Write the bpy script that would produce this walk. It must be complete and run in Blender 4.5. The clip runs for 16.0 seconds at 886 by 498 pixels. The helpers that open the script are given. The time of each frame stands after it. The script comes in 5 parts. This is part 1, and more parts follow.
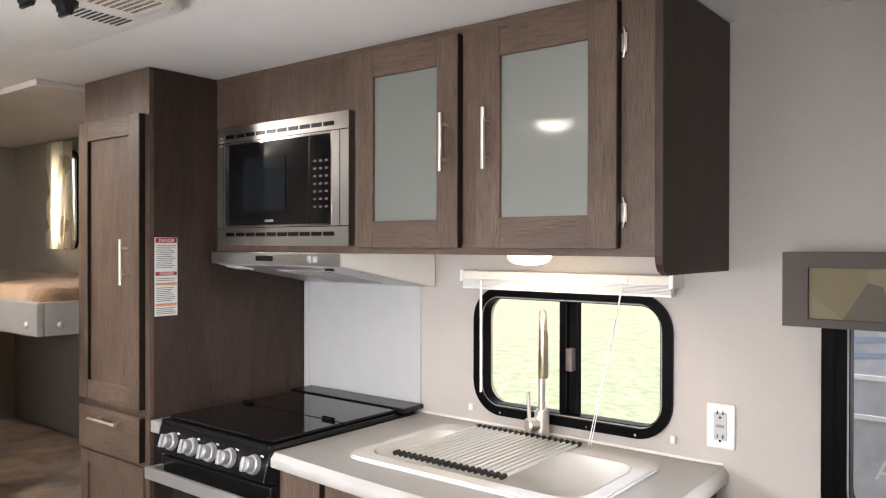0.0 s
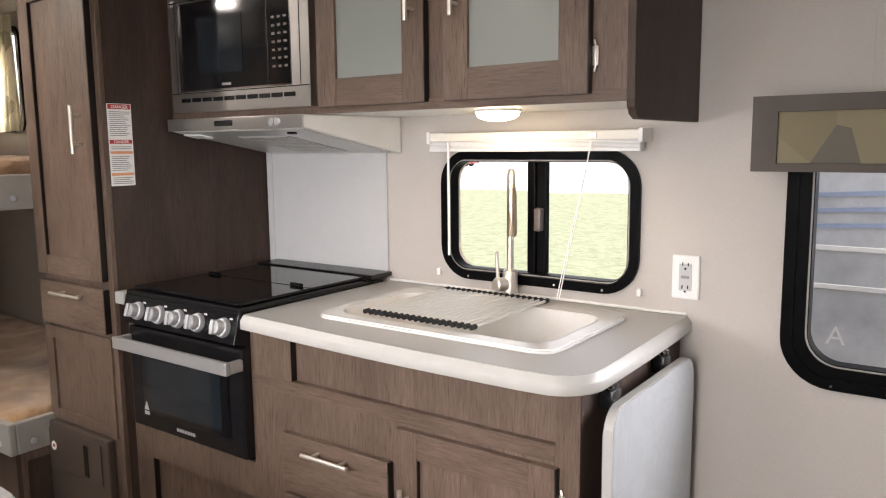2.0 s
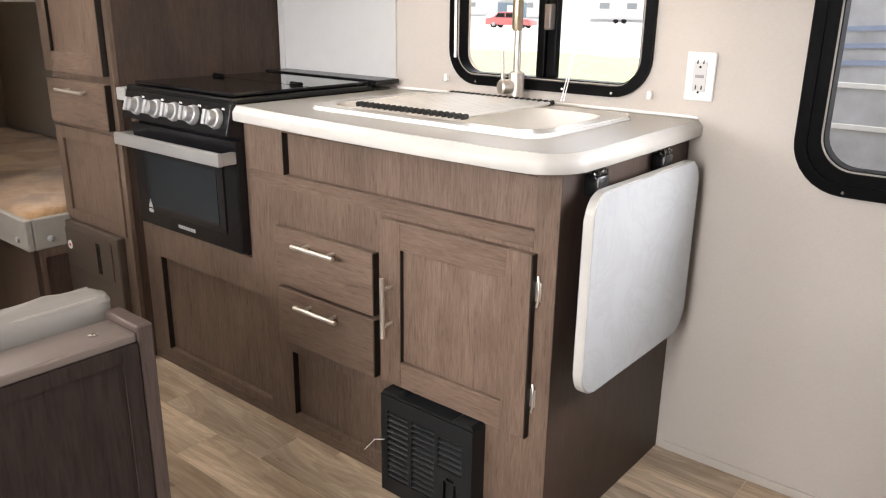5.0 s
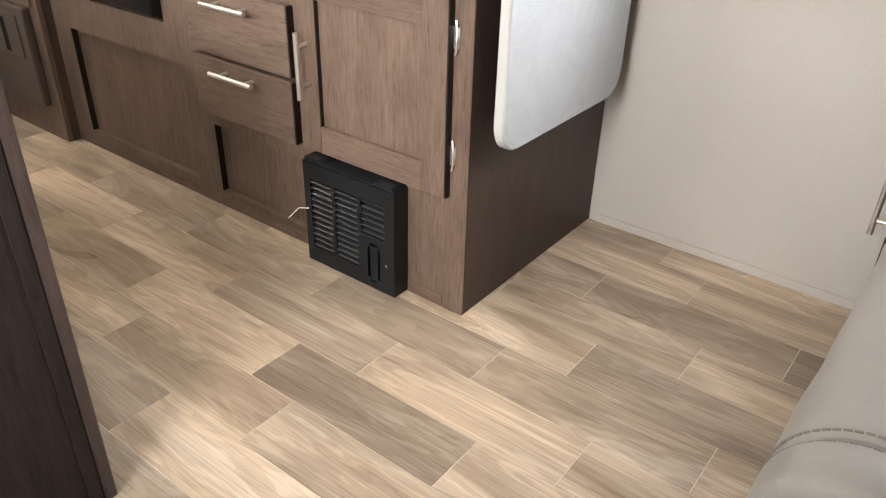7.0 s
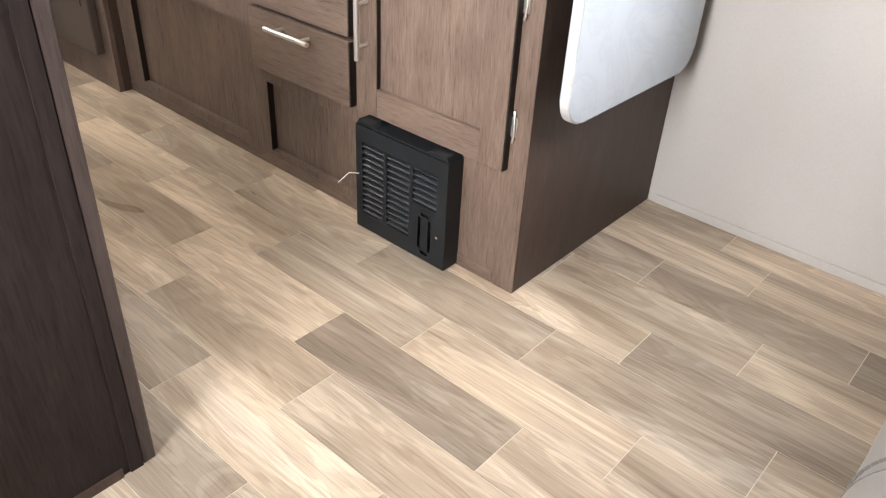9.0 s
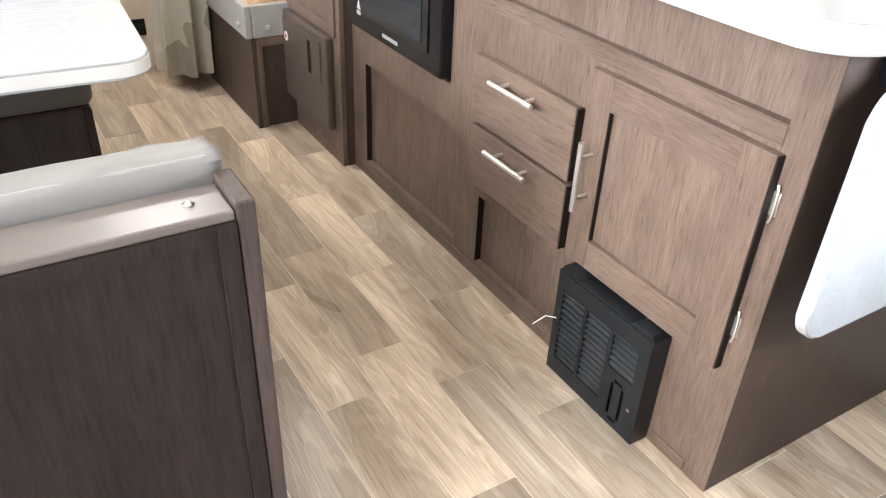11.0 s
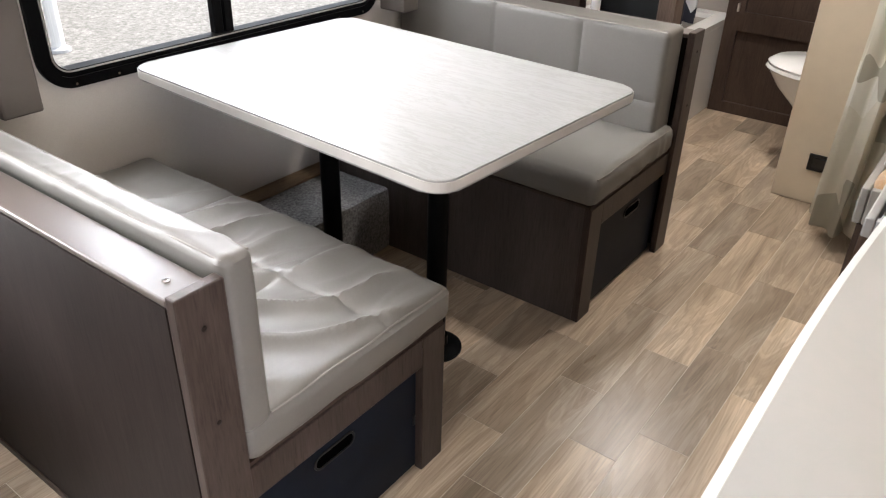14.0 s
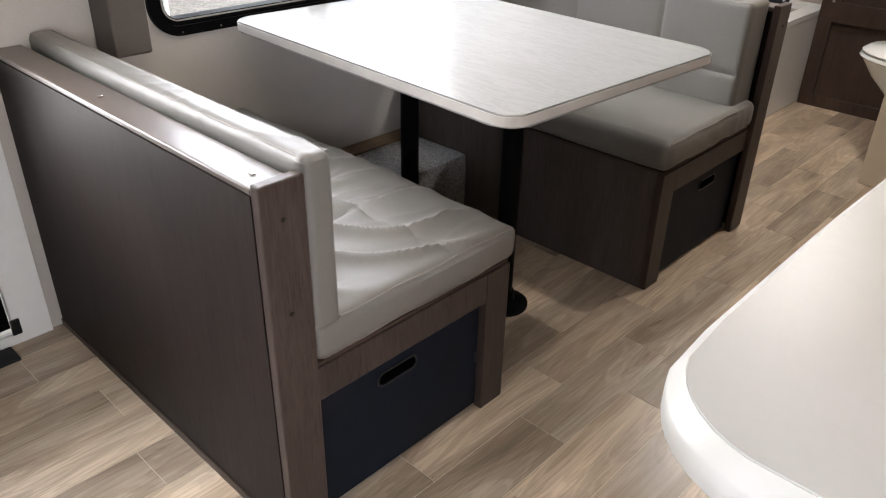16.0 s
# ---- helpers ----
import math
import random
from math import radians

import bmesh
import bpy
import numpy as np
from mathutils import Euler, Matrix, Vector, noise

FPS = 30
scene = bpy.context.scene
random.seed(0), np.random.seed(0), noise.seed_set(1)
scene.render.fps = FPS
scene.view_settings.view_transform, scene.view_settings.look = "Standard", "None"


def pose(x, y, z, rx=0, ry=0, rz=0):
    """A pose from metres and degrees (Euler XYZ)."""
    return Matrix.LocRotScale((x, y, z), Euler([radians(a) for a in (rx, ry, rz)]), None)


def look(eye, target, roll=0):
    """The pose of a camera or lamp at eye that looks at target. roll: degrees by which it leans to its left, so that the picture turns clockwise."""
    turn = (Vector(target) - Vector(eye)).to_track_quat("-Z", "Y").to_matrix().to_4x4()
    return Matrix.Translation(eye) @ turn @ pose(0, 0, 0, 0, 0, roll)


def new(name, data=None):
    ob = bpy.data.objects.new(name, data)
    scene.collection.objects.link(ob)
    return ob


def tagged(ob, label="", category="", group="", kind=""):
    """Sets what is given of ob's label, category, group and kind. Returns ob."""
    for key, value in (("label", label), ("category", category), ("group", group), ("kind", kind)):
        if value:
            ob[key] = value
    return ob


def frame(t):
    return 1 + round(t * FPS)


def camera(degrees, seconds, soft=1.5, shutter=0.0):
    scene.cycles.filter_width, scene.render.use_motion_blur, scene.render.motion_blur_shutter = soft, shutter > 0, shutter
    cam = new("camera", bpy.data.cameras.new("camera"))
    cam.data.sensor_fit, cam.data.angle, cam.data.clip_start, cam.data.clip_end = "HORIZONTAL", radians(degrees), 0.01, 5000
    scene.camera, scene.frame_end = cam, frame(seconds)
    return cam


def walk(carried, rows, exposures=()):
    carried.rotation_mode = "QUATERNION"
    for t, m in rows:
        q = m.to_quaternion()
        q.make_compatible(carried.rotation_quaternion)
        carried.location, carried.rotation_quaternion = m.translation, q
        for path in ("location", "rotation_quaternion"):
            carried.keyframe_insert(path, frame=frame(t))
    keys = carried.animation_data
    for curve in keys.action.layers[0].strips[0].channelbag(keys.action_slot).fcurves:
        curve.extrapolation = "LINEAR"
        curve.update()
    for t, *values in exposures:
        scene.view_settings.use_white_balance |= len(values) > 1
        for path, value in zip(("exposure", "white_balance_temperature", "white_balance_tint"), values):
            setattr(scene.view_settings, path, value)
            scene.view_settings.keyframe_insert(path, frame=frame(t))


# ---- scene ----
cam = camera(60.2, 16.0, soft=1.2)
PATH = [
    (0, (0.017, 0.159, 1.435), (-1.222, 1.729, 1.423), 0.1),
    (0.5, (0.007, 0.164, 1.416), (-1.215, 1.745, 1.328), 0.1),
    (1, (-0.005, 0.159, 1.385), (-1.203, 1.753, 1.234), -0.1),
    (1.5, (-0.007, 0.16, 1.353), (-1.18, 1.767, 1.149), -0.6),
    (2, (-0.007, 0.17, 1.324), (-1.159, 1.782, 1.053), -0.6),
    (2.5, (0.002, 0.184, 1.299), (-1.145, 1.788, 0.965), -0.5),
    (3, (0.016, 0.196, 1.283), (-1.143, 1.778, 0.887), -0.3),
    (3.5, (0.029, 0.21, 1.258), (-1.145, 1.764, 0.801), -0.4),
    (6, (0.129, 0.334, 1.051), (-1.03, 1.757, 0.255), 1.1),
    (6.5, (0.149, 0.355, 1.015), (-0.936, 1.754, 0.084), 0.9),
    (7, (0.16, 0.362, 0.989), (-0.867, 1.736, -0.039), 1.6),
    (7.5, (0.159, 0.362, 0.976), (-0.827, 1.72, -0.111), 2.6),
    (8, (0.155, 0.366, 0.961), (-0.816, 1.714, -0.154), 3.4),
    (10.5, (-0.035, 0.477, 1.054), (-1.378, 1.516, -0.004), 2.8),
    (11, (-0.073, 0.534, 1.148), (-1.493, 1.429, 0.06), 2.6),
    (11.5, (-0.115, 0.626, 1.222), (-1.665, 1.287, 0.145), 2.0),
    (12, (-0.194, 0.748, 1.258), (-1.875, 1.098, 0.232), 2.6),
    (12.5, (-0.262, 0.912, 1.288), (-1.996, 0.946, 0.292), 3.0),
    (13, (-0.257, 1.152, 1.317), (-1.952, 0.794, 0.318), 2.7),
    (13.5, (-0.274, 1.348, 1.312), (-1.817, 0.572, 0.304), 1.9),
    (14, (-0.307, 1.495, 1.316), (-1.704, 0.473, 0.314), 1.6),
    (14.5, (-0.297, 1.568, 1.318), (-1.607, 0.415, 0.34), 1.2),
    (15, (-0.264, 1.608, 1.302), (-1.563, 0.411, 0.364), 1.7),
    (15.5, (-0.225, 1.617, 1.274), (-1.512, 0.423, 0.316), 2.2),
    (16, (-0.222, 1.601, 1.218), (-1.494, 0.412, 0.234), 1.3),
]
walk(cam, [(t, look(eye, target, roll)) for t, eye, target, roll in PATH], [(0, 1.3, 6450, 13), (1.5, 1.2, 6650, 14), (2.5, 1.15, 6700, 14), (3.5, 1.2, 6700, 14),
    (6, 1.7, 6800, 11), (8, 1.82, 6550, 10), (10.5, 2.4, 6050, 9), (12, 2.22, 6100, 8), (13.5, 2.0, 6350, 11), (16, 1.7, 6350, 11)])

# ---- plan, in metres ----
NORTH, SOUTH, WEST, EAST, TOP = 2.07, -0.31, -4.6, 1.5, 1.981
FACE = 1.486          # face frame of the base cabinets
PANTRY_R, PANTRY_L, PANTRY_F = -2.147, -2.545, 1.444
UPPER_F = 1.688       # face frame of the wall cabinets

# ---- light ----
world = bpy.data.worlds.new("sky")
scene.world = world
world.use_nodes = True
wn = world.node_tree.nodes
sky = wn.new("ShaderNodeTexSky")
sky.sky_type, sky.sun_disc = "NISHITA", False
sky.sun_elevation, sky.sun_rotation = radians(55), radians(270)
haze = wn.new("ShaderNodeHueSaturation")
haze.inputs["Saturation"].default_value = 0.3
world.node_tree.links.new(sky.outputs[0], haze.inputs["Color"])
world.node_tree.links.new(haze.outputs[0], wn["Background"].inputs[0])
wn["Background"].inputs[1].default_value = 0.12

sun = new("sun", bpy.data.lights.new("sun", "SUN"))
sun.data.energy, sun.data.angle, sun.data.color = 2.9, radians(12), (1.0, 0.96, 0.9)
sun.matrix_world = look((-6.0, 0.3, 8.5), (0, 0, 0))


def opening_light(name, centre, target, w, h, watts, colour=(1, 1, 1), spread=110):
    """Skylight that comes in through one opening."""
    lamp = new(name, bpy.data.lights.new(name, "AREA"))
    lamp.data.shape, lamp.data.size, lamp.data.size_y = "RECTANGLE", w, h
    lamp.data.energy, lamp.data.color = watts, colour
    lamp.data.spread = radians(spread)
    lamp.matrix_world = look(centre, target)
    return lamp


opening_light("door_daylight", (-0.3, SOUTH - 0.12, 1.0), (-1.0, 1.35, 0.42), 0.56, 1.6, 6.2, (1.0, 0.995, 1.0), 90)
opening_light("dinette_daylight", (-1.72, SOUTH - 0.1, 1.22), (-1.6, 1.35, 0.25), 1.1, 0.34, 3.7, (0.96, 0.99, 1.03))
opening_light("sofa_daylight", (0.15, NORTH + 0.1, 1.1), (-1.6, 0.5, 0.0), 0.8, 0.5, 2.1, (0.96, 0.98, 1.03), 95)
# light that the sunlit ground outside throws up to the ceiling
opening_light("door_ground_light", (-0.3, SOUTH - 0.12, 1.1), (-0.55, 0.35, 2.0), 0.5, 0.9, 1.7, (1.0, 0.98, 0.95), 64)
opening_light("dinette_ground_light", (-1.72, SOUTH - 0.1, 1.0), (-1.65, 0.35, 2.0), 1.0, 0.3, 1.5, (1.0, 0.98, 0.95), 64)

opening_light("bunk_daylight", (-3.97, NORTH + 0.05, 1.66), (-3.9, 0, 1.2), 0.16, 0.42, 2.6, (1.0, 0.93, 0.8))

# third lamp, over the aisle, is added fill for partition, pantry and bunks
CEILING_LAMPS = ((-1.67, 0.28, 0.1), (-0.75, 0.85, 0.25), (-2.75, 0.95, 3.2), (-3.55, 0.42, 3.4))


def lamp_light(name, at, size, watts, colour=(1.0, 0.94, 0.87)):
    """The light of one lit lamp, shining down from its lens."""
    lamp = new(name, bpy.data.lights.new(name, "AREA"))
    lamp.data.shape, lamp.data.size, lamp.data.energy, lamp.data.color = "DISK", size, watts, colour
    lamp.location = at
    return lamp


for lx, ly, watts in CEILING_LAMPS:
    lamp_light("ceiling_lamp_light", (lx, ly, TOP - 0.052), 0.12, watts)
lamp_light("puck_lamp_light", (-1.045, 1.87, 1.363), 0.08, 0.32, (1.0, 0.76, 0.48))

# ---- materials ----


def node_mat(name, rough=0.5, metal=0.0, spec=0.5):
    m = bpy.data.materials.new(name)
    m.use_nodes = True
    n, l = m.node_tree.nodes, m.node_tree.links
    b = n["Principled BSDF"]
    b.inputs["Roughness"].default_value, b.inputs["Metallic"].default_value = rough, metal
    b.inputs["Specular IOR Level"].default_value = spec
    return m, n, l, b


def coords(n, l, scale, turn=(0, 0, 0), random_shift=False):
    tc, mp = n.new("ShaderNodeTexCoord"), n.new("ShaderNodeMapping")
    mp.inputs["Scale"].default_value = scale
    mp.inputs["Rotation"].default_value = turn
    l.new(tc.outputs["Object"], mp.inputs["Vector"])
    if random_shift:
        info, mul = n.new("ShaderNodeObjectInfo"), n.new("ShaderNodeVectorMath")
        mul.operation = "MULTIPLY_ADD"
        l.new(info.outputs["Random"], mul.inputs[0])
        mul.inputs[1].default_value = (37, 53, 71)
        l.new(tc.outputs["Object"], mul.inputs[2])
        l.new(mul.outputs[0], mp.inputs["Vector"])
    return mp.outputs[0]


def noise_tex(n, l, vec, scale, detail=5, rough=0.6, distort=0.0):
    t = n.new("ShaderNodeTexNoise")
    t.inputs["Scale"].default_value, t.inputs["Detail"].default_value = scale, detail
    t.inputs["Roughness"].default_value, t.inputs["Distortion"].default_value = rough, distort
    l.new(vec, t.inputs["Vector"])
    return t.outputs["Fac"]


def ramp(n, l, fac, stops):
    r = n.new("ShaderNodeValToRGB")
    e = r.color_ramp.elements
    while len(e) < len(stops):
        e.new(0.5)
    for el, (p, c) in zip(e, stops):
        el.position, el.color = p, (*c, 1)
    l.new(fac, r.inputs[0])
    return r.outputs[0]


def mixed(n, l, fac, a, b, kind="MIX"):
    m = n.new("ShaderNodeMix")
    m.data_type, m.blend_type = "RGBA", kind
    for sock, v in ((m.inputs[0], fac), (m.inputs[6], a), (m.inputs[7], b)):
        if isinstance(v, (int, float)):
            sock.default_value = v
        elif isinstance(v, tuple):
            sock.default_value = (*v, 1)
        else:
            l.new(v, sock)
    return m.outputs[2]


def bumped(n, l, b, height, strength, distance=0.002):
    k = n.new("ShaderNodeBump")
    k.inputs["Strength"].default_value, k.inputs["Distance"].default_value = strength, distance
    l.new(height, k.inputs["Height"])
    l.new(k.outputs[0], b.inputs["Normal"])


def rough_from(n, l, b, fac, lo, hi):
    mr = n.new("ShaderNodeMapRange")
    mr.inputs["To Min"].default_value, mr.inputs["To Max"].default_value = lo, hi
    l.new(fac, mr.inputs["Value"])
    l.new(mr.outputs[0], b.inputs["Roughness"])


def wood(name, dark, mid, light, axis, rough=0.45, fine=1.0, spec=0.35):
    """Printed or stained wood whose grain runs along one axis."""
    m, n, l, b = node_mat(name, rough, 0.0, spec)
    stretch = {"x": (0.08, 1, 1), "y": (1, 0.08, 1), "z": (1, 1, 0.08)}[axis]
    slow = {"x": (0.25, 1, 1), "y": (1, 0.25, 1), "z": (1, 1, 0.25)}[axis]
    g = noise_tex(n, l, coords(n, l, stretch), 330 * fine, 4, 0.6, 0.3)
    streak = noise_tex(n, l, coords(n, l, slow), 9 * fine, 4, 0.6, 1.2)
    patch = noise_tex(n, l, coords(n, l, slow), 5.5, 4, 0.55, 0.4)
    flecks = noise_tex(n, l, coords(n, l, tuple(0.09 if v < 1 else 1 for v in stretch)), 120 * fine, 5, 0.6, 0.8)
    blend = mixed(n, l, 0.5, g, flecks)
    col = ramp(n, l, blend, [(0.32, dark), (0.44, mid), (0.7, light)])
    tone = ramp(n, l, streak, [(0.3, (0.8, 0.79, 0.78)), (0.7, (1.15, 1.15, 1.15))])
    tone2 = ramp(n, l, patch, [(0.3, (0.78, 0.775, 0.77)), (0.7, (1.16, 1.165, 1.17))])
    col = mixed(n, l, 1.0, col, tone, "MULTIPLY")
    col = mixed(n, l, 1.0, col, tone2, "MULTIPLY")
    pores = noise_tex(n, l, coords(n, l, tuple(0.07 if v < 1 else 1 for v in stretch)), 420 * fine, 3, 0.6, 0.5)
    col = mixed(n, l, 1.0, col, ramp(n, l, pores, [(0.33, (0.8, 0.785, 0.77)), (0.46, (1.0, 1.0, 1.0))]), "MULTIPLY")
    l.new(col, b.inputs["Base Color"])
    rough_from(n, l, b, patch, rough - 0.07, rough + 0.1)
    bumped(n, l, b, blend, 0.3, 0.0008)
    return m


def plain(name, col, rough=0.5, metal=0.0, vary=0.06, scale=14, bump=0.0, bump_scale=600, coat=0.0, spec=0.5):
    """A plain surface with slight unevenness in tone and gloss."""
    m, n, l, b = node_mat(name, rough, metal, spec)
    f = noise_tex(n, l, coords(n, l, (1, 1, 1)), scale, 5, 0.6)
    lo, hi = tuple(c * (1 - vary) for c in col), tuple(min(1, c * (1 + vary)) for c in col)
    l.new(ramp(n, l, f, [(0.3, lo), (0.7, hi)]), b.inputs["Base Color"])
    rough_from(n, l, b, f, max(0.02, rough * 0.85), min(1, rough * 1.15))
    b.inputs["Coat Weight"].default_value = coat
    if bump:
        bumped(n, l, b, noise_tex(n, l, coords(n, l, (1, 1, 1)), bump_scale, 3), bump, 0.001)
    return m


CAB_D, CAB_M, CAB_L = (0.045, 0.0285, 0.0205), (0.112, 0.0745, 0.054), (0.165, 0.115, 0.087)
wood_v = wood("cabinet wood, upright grain", CAB_D, CAB_M, CAB_L, "z")
wood_h = wood("cabinet wood, level grain", CAB_D, CAB_M, CAB_L, "x")
wood_hy = wood("cabinet wood, cross grain", CAB_D, CAB_M, CAB_L, "y")
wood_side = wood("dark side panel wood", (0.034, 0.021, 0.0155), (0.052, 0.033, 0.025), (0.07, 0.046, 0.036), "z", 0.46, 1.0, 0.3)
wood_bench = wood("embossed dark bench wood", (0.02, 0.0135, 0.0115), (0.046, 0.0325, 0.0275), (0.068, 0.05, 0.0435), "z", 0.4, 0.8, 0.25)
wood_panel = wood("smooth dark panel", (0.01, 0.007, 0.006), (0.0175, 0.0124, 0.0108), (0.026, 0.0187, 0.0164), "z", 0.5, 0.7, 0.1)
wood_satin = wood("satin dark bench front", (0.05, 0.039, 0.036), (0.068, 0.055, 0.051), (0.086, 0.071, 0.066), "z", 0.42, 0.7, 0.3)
# near-black for painted shade strips on cabinet edges; also colours the nail heads
edge_shade_and_nail = plain("dark edge shade and nail heads", (0.012, 0.008, 0.006), 0.5, spec=0.25)


def wall_material():
    m, n, l, b = node_mat("cream wall board", 0.62)
    weave = noise_tex(n, l, coords(n, l, (1, 1, 0.12)), 700, 3, 0.6)
    weave2 = noise_tex(n, l, coords(n, l, (0.12, 0.12, 1)), 700, 3, 0.6)
    cloud = noise_tex(n, l, coords(n, l, (1, 1, 1)), 1.7, 4, 0.55)
    col = ramp(n, l, cloud, [(0.3, (0.465, 0.428, 0.392)), (0.7, (0.515, 0.477, 0.44))])
    w = mixed(n, l, 0.5, weave, weave2)
    tint = ramp(n, l, w, [(0.35, (0.93, 0.925, 0.92)), (0.65, (1.03, 1.03, 1.03))])
    l.new(mixed(n, l, 1.0, col, tint, "MULTIPLY"), b.inputs["Base Color"])
    bumped(n, l, b, w, 0.25, 0.0006)
    return m


wall_mat = wall_material()
ceiling_mat = plain("white ceiling board", (0.9, 0.9, 0.9), 0.55, vary=0.025, scale=6, bump=0.15, bump_scale=250)
white_gloss = plain("white gloss panel", (0.52, 0.522, 0.518), 0.25, vary=0.02)
white_plastic = plain("white plastic", (0.78, 0.775, 0.755), 0.35, vary=0.03)
ivory_plastic = plain("ivory plastic", (0.74, 0.7, 0.62), 0.4, vary=0.03)
porcelain = plain("white porcelain", (0.82, 0.82, 0.81), 0.12, vary=0.02, coat=0.5)
sink_white = plain("white acrylic sink", (0.64, 0.632, 0.615), 0.2, vary=0.03, coat=0.3)
black_gloss = plain("black glass", (0.006, 0.006, 0.007), 0.08, vary=0.2, scale=5)
black_enamel = plain("black enamel", (0.006, 0.006, 0.007), 0.25, vary=0.15, spec=0.4)
black_matt = plain("satin black metal", (0.0035, 0.0035, 0.0038), 0.33, vary=0.2, bump=0.05, spec=0.04)
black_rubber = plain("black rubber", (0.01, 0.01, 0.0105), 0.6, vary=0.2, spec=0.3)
heater_black = plain("charcoal heater metal", (0.009, 0.0105, 0.012), 0.32, vary=0.06, scale=30, spec=0.28)
navy_black = plain("black storage door", (0.006, 0.009, 0.0155), 0.5, vary=0.3, scale=8, spec=0.1)
grey_fabric = plain("grey brown valance fabric", (0.105, 0.088, 0.077), 0.85, vary=0.08, bump=0.3, bump_scale=900)
trim_grey = plain("taupe capping vinyl", (0.1, 0.079, 0.068), 0.34, vary=0.02, scale=4)
grey_fascia = plain("grey vinyl bunk rail", (0.28, 0.262, 0.238), 0.45, vary=0.06, bump=0.15)
carpet = plain("grey carpet", (0.19, 0.185, 0.183), 0.95, vary=0.6, scale=140, bump=0.9, bump_scale=500)
clear_white = plain("white cord", (0.85, 0.85, 0.84), 0.4, vary=0.02)
red_ink, orange_ink, grey_ink = plain("red ink", (0.42, 0.03, 0.03), 0.5), plain("orange ink", (0.72, 0.33, 0.17), 0.5), plain("grey ink", (0.25, 0.24, 0.24), 0.6)
label_paper = plain("label paper", (0.8, 0.79, 0.77), 0.4, vary=0.02)
oven_pane = plain("blue black oven glass", (0.012, 0.016, 0.02), 0.06, vary=0.15, scale=5)
knob_silver = plain("silver plastic", (0.42, 0.42, 0.425), 0.3, 0.35, vary=0.05)


def brushed(name, col, axis, rough=0.28):
    m, n, l, b = node_mat(name, rough, 1.0)
    s = {"x": (0.02, 1, 1), "y": (1, 0.02, 1), "z": (1, 1, 0.02)}[axis]
    f = noise_tex(n, l, coords(n, l, s), 1500, 2)
    l.new(ramp(n, l, f, [(0.3, tuple(c * 0.95 for c in col)), (0.7, tuple(min(1, c * 1.04) for c in col))]), b.inputs["Base Color"])
    rough_from(n, l, b, f, rough * 0.9, rough * 1.12)
    return m


steel = brushed("brushed steel", (0.5, 0.488, 0.468), "x", 0.3)
rack_steel = plain("rack steel", (0.72, 0.715, 0.7), 0.3, 0.45, vary=0.04)
nickel = plain("satin nickel", (0.72, 0.67, 0.61), 0.36, 0.9, vary=0.04)
chrome = plain("polished metal", (0.75, 0.74, 0.72), 0.12, 1.0, vary=0.03)


def laminate(name, base, vein, scale=1.0, rough=0.3, amount=0.5, stretch=(1, 1, 1), turn=0.0):
    """Pale stone-look laminate with soft grey veins."""
    m, n, l, b = node_mat(name, rough, 0.0, 0.3)
    v = coords(n, l, stretch, (0, 0, turn))
    a = noise_tex(n, l, v, 9 * scale, 8, 0.62, 1.8)
    c = noise_tex(n, l, v, 2.5 * scale, 4, 0.5, 0.6)
    veins = ramp(n, l, a, [(0.46, base), (0.53, tuple(x * (1 - amount) + y * amount for x, y in zip(base, vein))), (0.6, base)])
    cloud = ramp(n, l, c, [(0.2, (0.985, 0.985, 0.985)), (0.8, (1.01, 1.01, 1.01))])
    l.new(mixed(n, l, 1.0, veins, cloud, "MULTIPLY"), b.inputs["Base Color"])
    rough_from(n, l, b, c, rough * 0.97, rough * 1.04)
    return m


counter_mat = laminate("cream marbled laminate", (0.345, 0.335, 0.32), (0.255, 0.315, 0.29), 1.4, 0.34, 0.09)
counter_edge = plain("cream counter edge", (0.42, 0.408, 0.38), 0.35, vary=0.04)
table_mat = laminate("pale streaked laminate", (0.275, 0.268, 0.259), (0.165, 0.16, 0.14), 5.0, 0.25, 0.27, (1, 0.13, 1), radians(3))
table_edge = plain("table edge band", (0.46, 0.435, 0.4), 0.35, vary=0.05)
flap_mat = laminate("pale marbled laminate", (0.375, 0.392, 0.402), (0.29, 0.3, 0.305), 0.9, 0.25, 0.22)


def vinyl(name, col, rough=0.36):
    m, n, l, b = node_mat(name, rough, 0.0, 0.55)
    f = noise_tex(n, l, coords(n, l, (1, 1, 1)), 160, 3, 0.55)
    pores = n.new("ShaderNodeTexVoronoi")
    pores.inputs["Scale"].default_value = 380
    l.new(coords(n, l, (1, 1, 1)), pores.inputs["Vector"])
    l.new(ramp(n, l, f, [(0.3, tuple(c * 0.97 for c in col)), (0.7, tuple(c * 1.03 for c in col))]), b.inputs["Base Color"])
    rough_from(n, l, b, f, rough * 0.97, rough * 1.06)
    bumped(n, l, b, pores.outputs["Distance"], 0.04, 0.0004)
    return m


cushion_vinyl = vinyl("grey leatherette", (0.14, 0.129, 0.115), 0.48)
sofa_vinyl = vinyl("pale grey leatherette", (0.31, 0.29, 0.268), 0.42)
seam_thread = plain("seam thread", (0.2, 0.18, 0.16), 0.7)


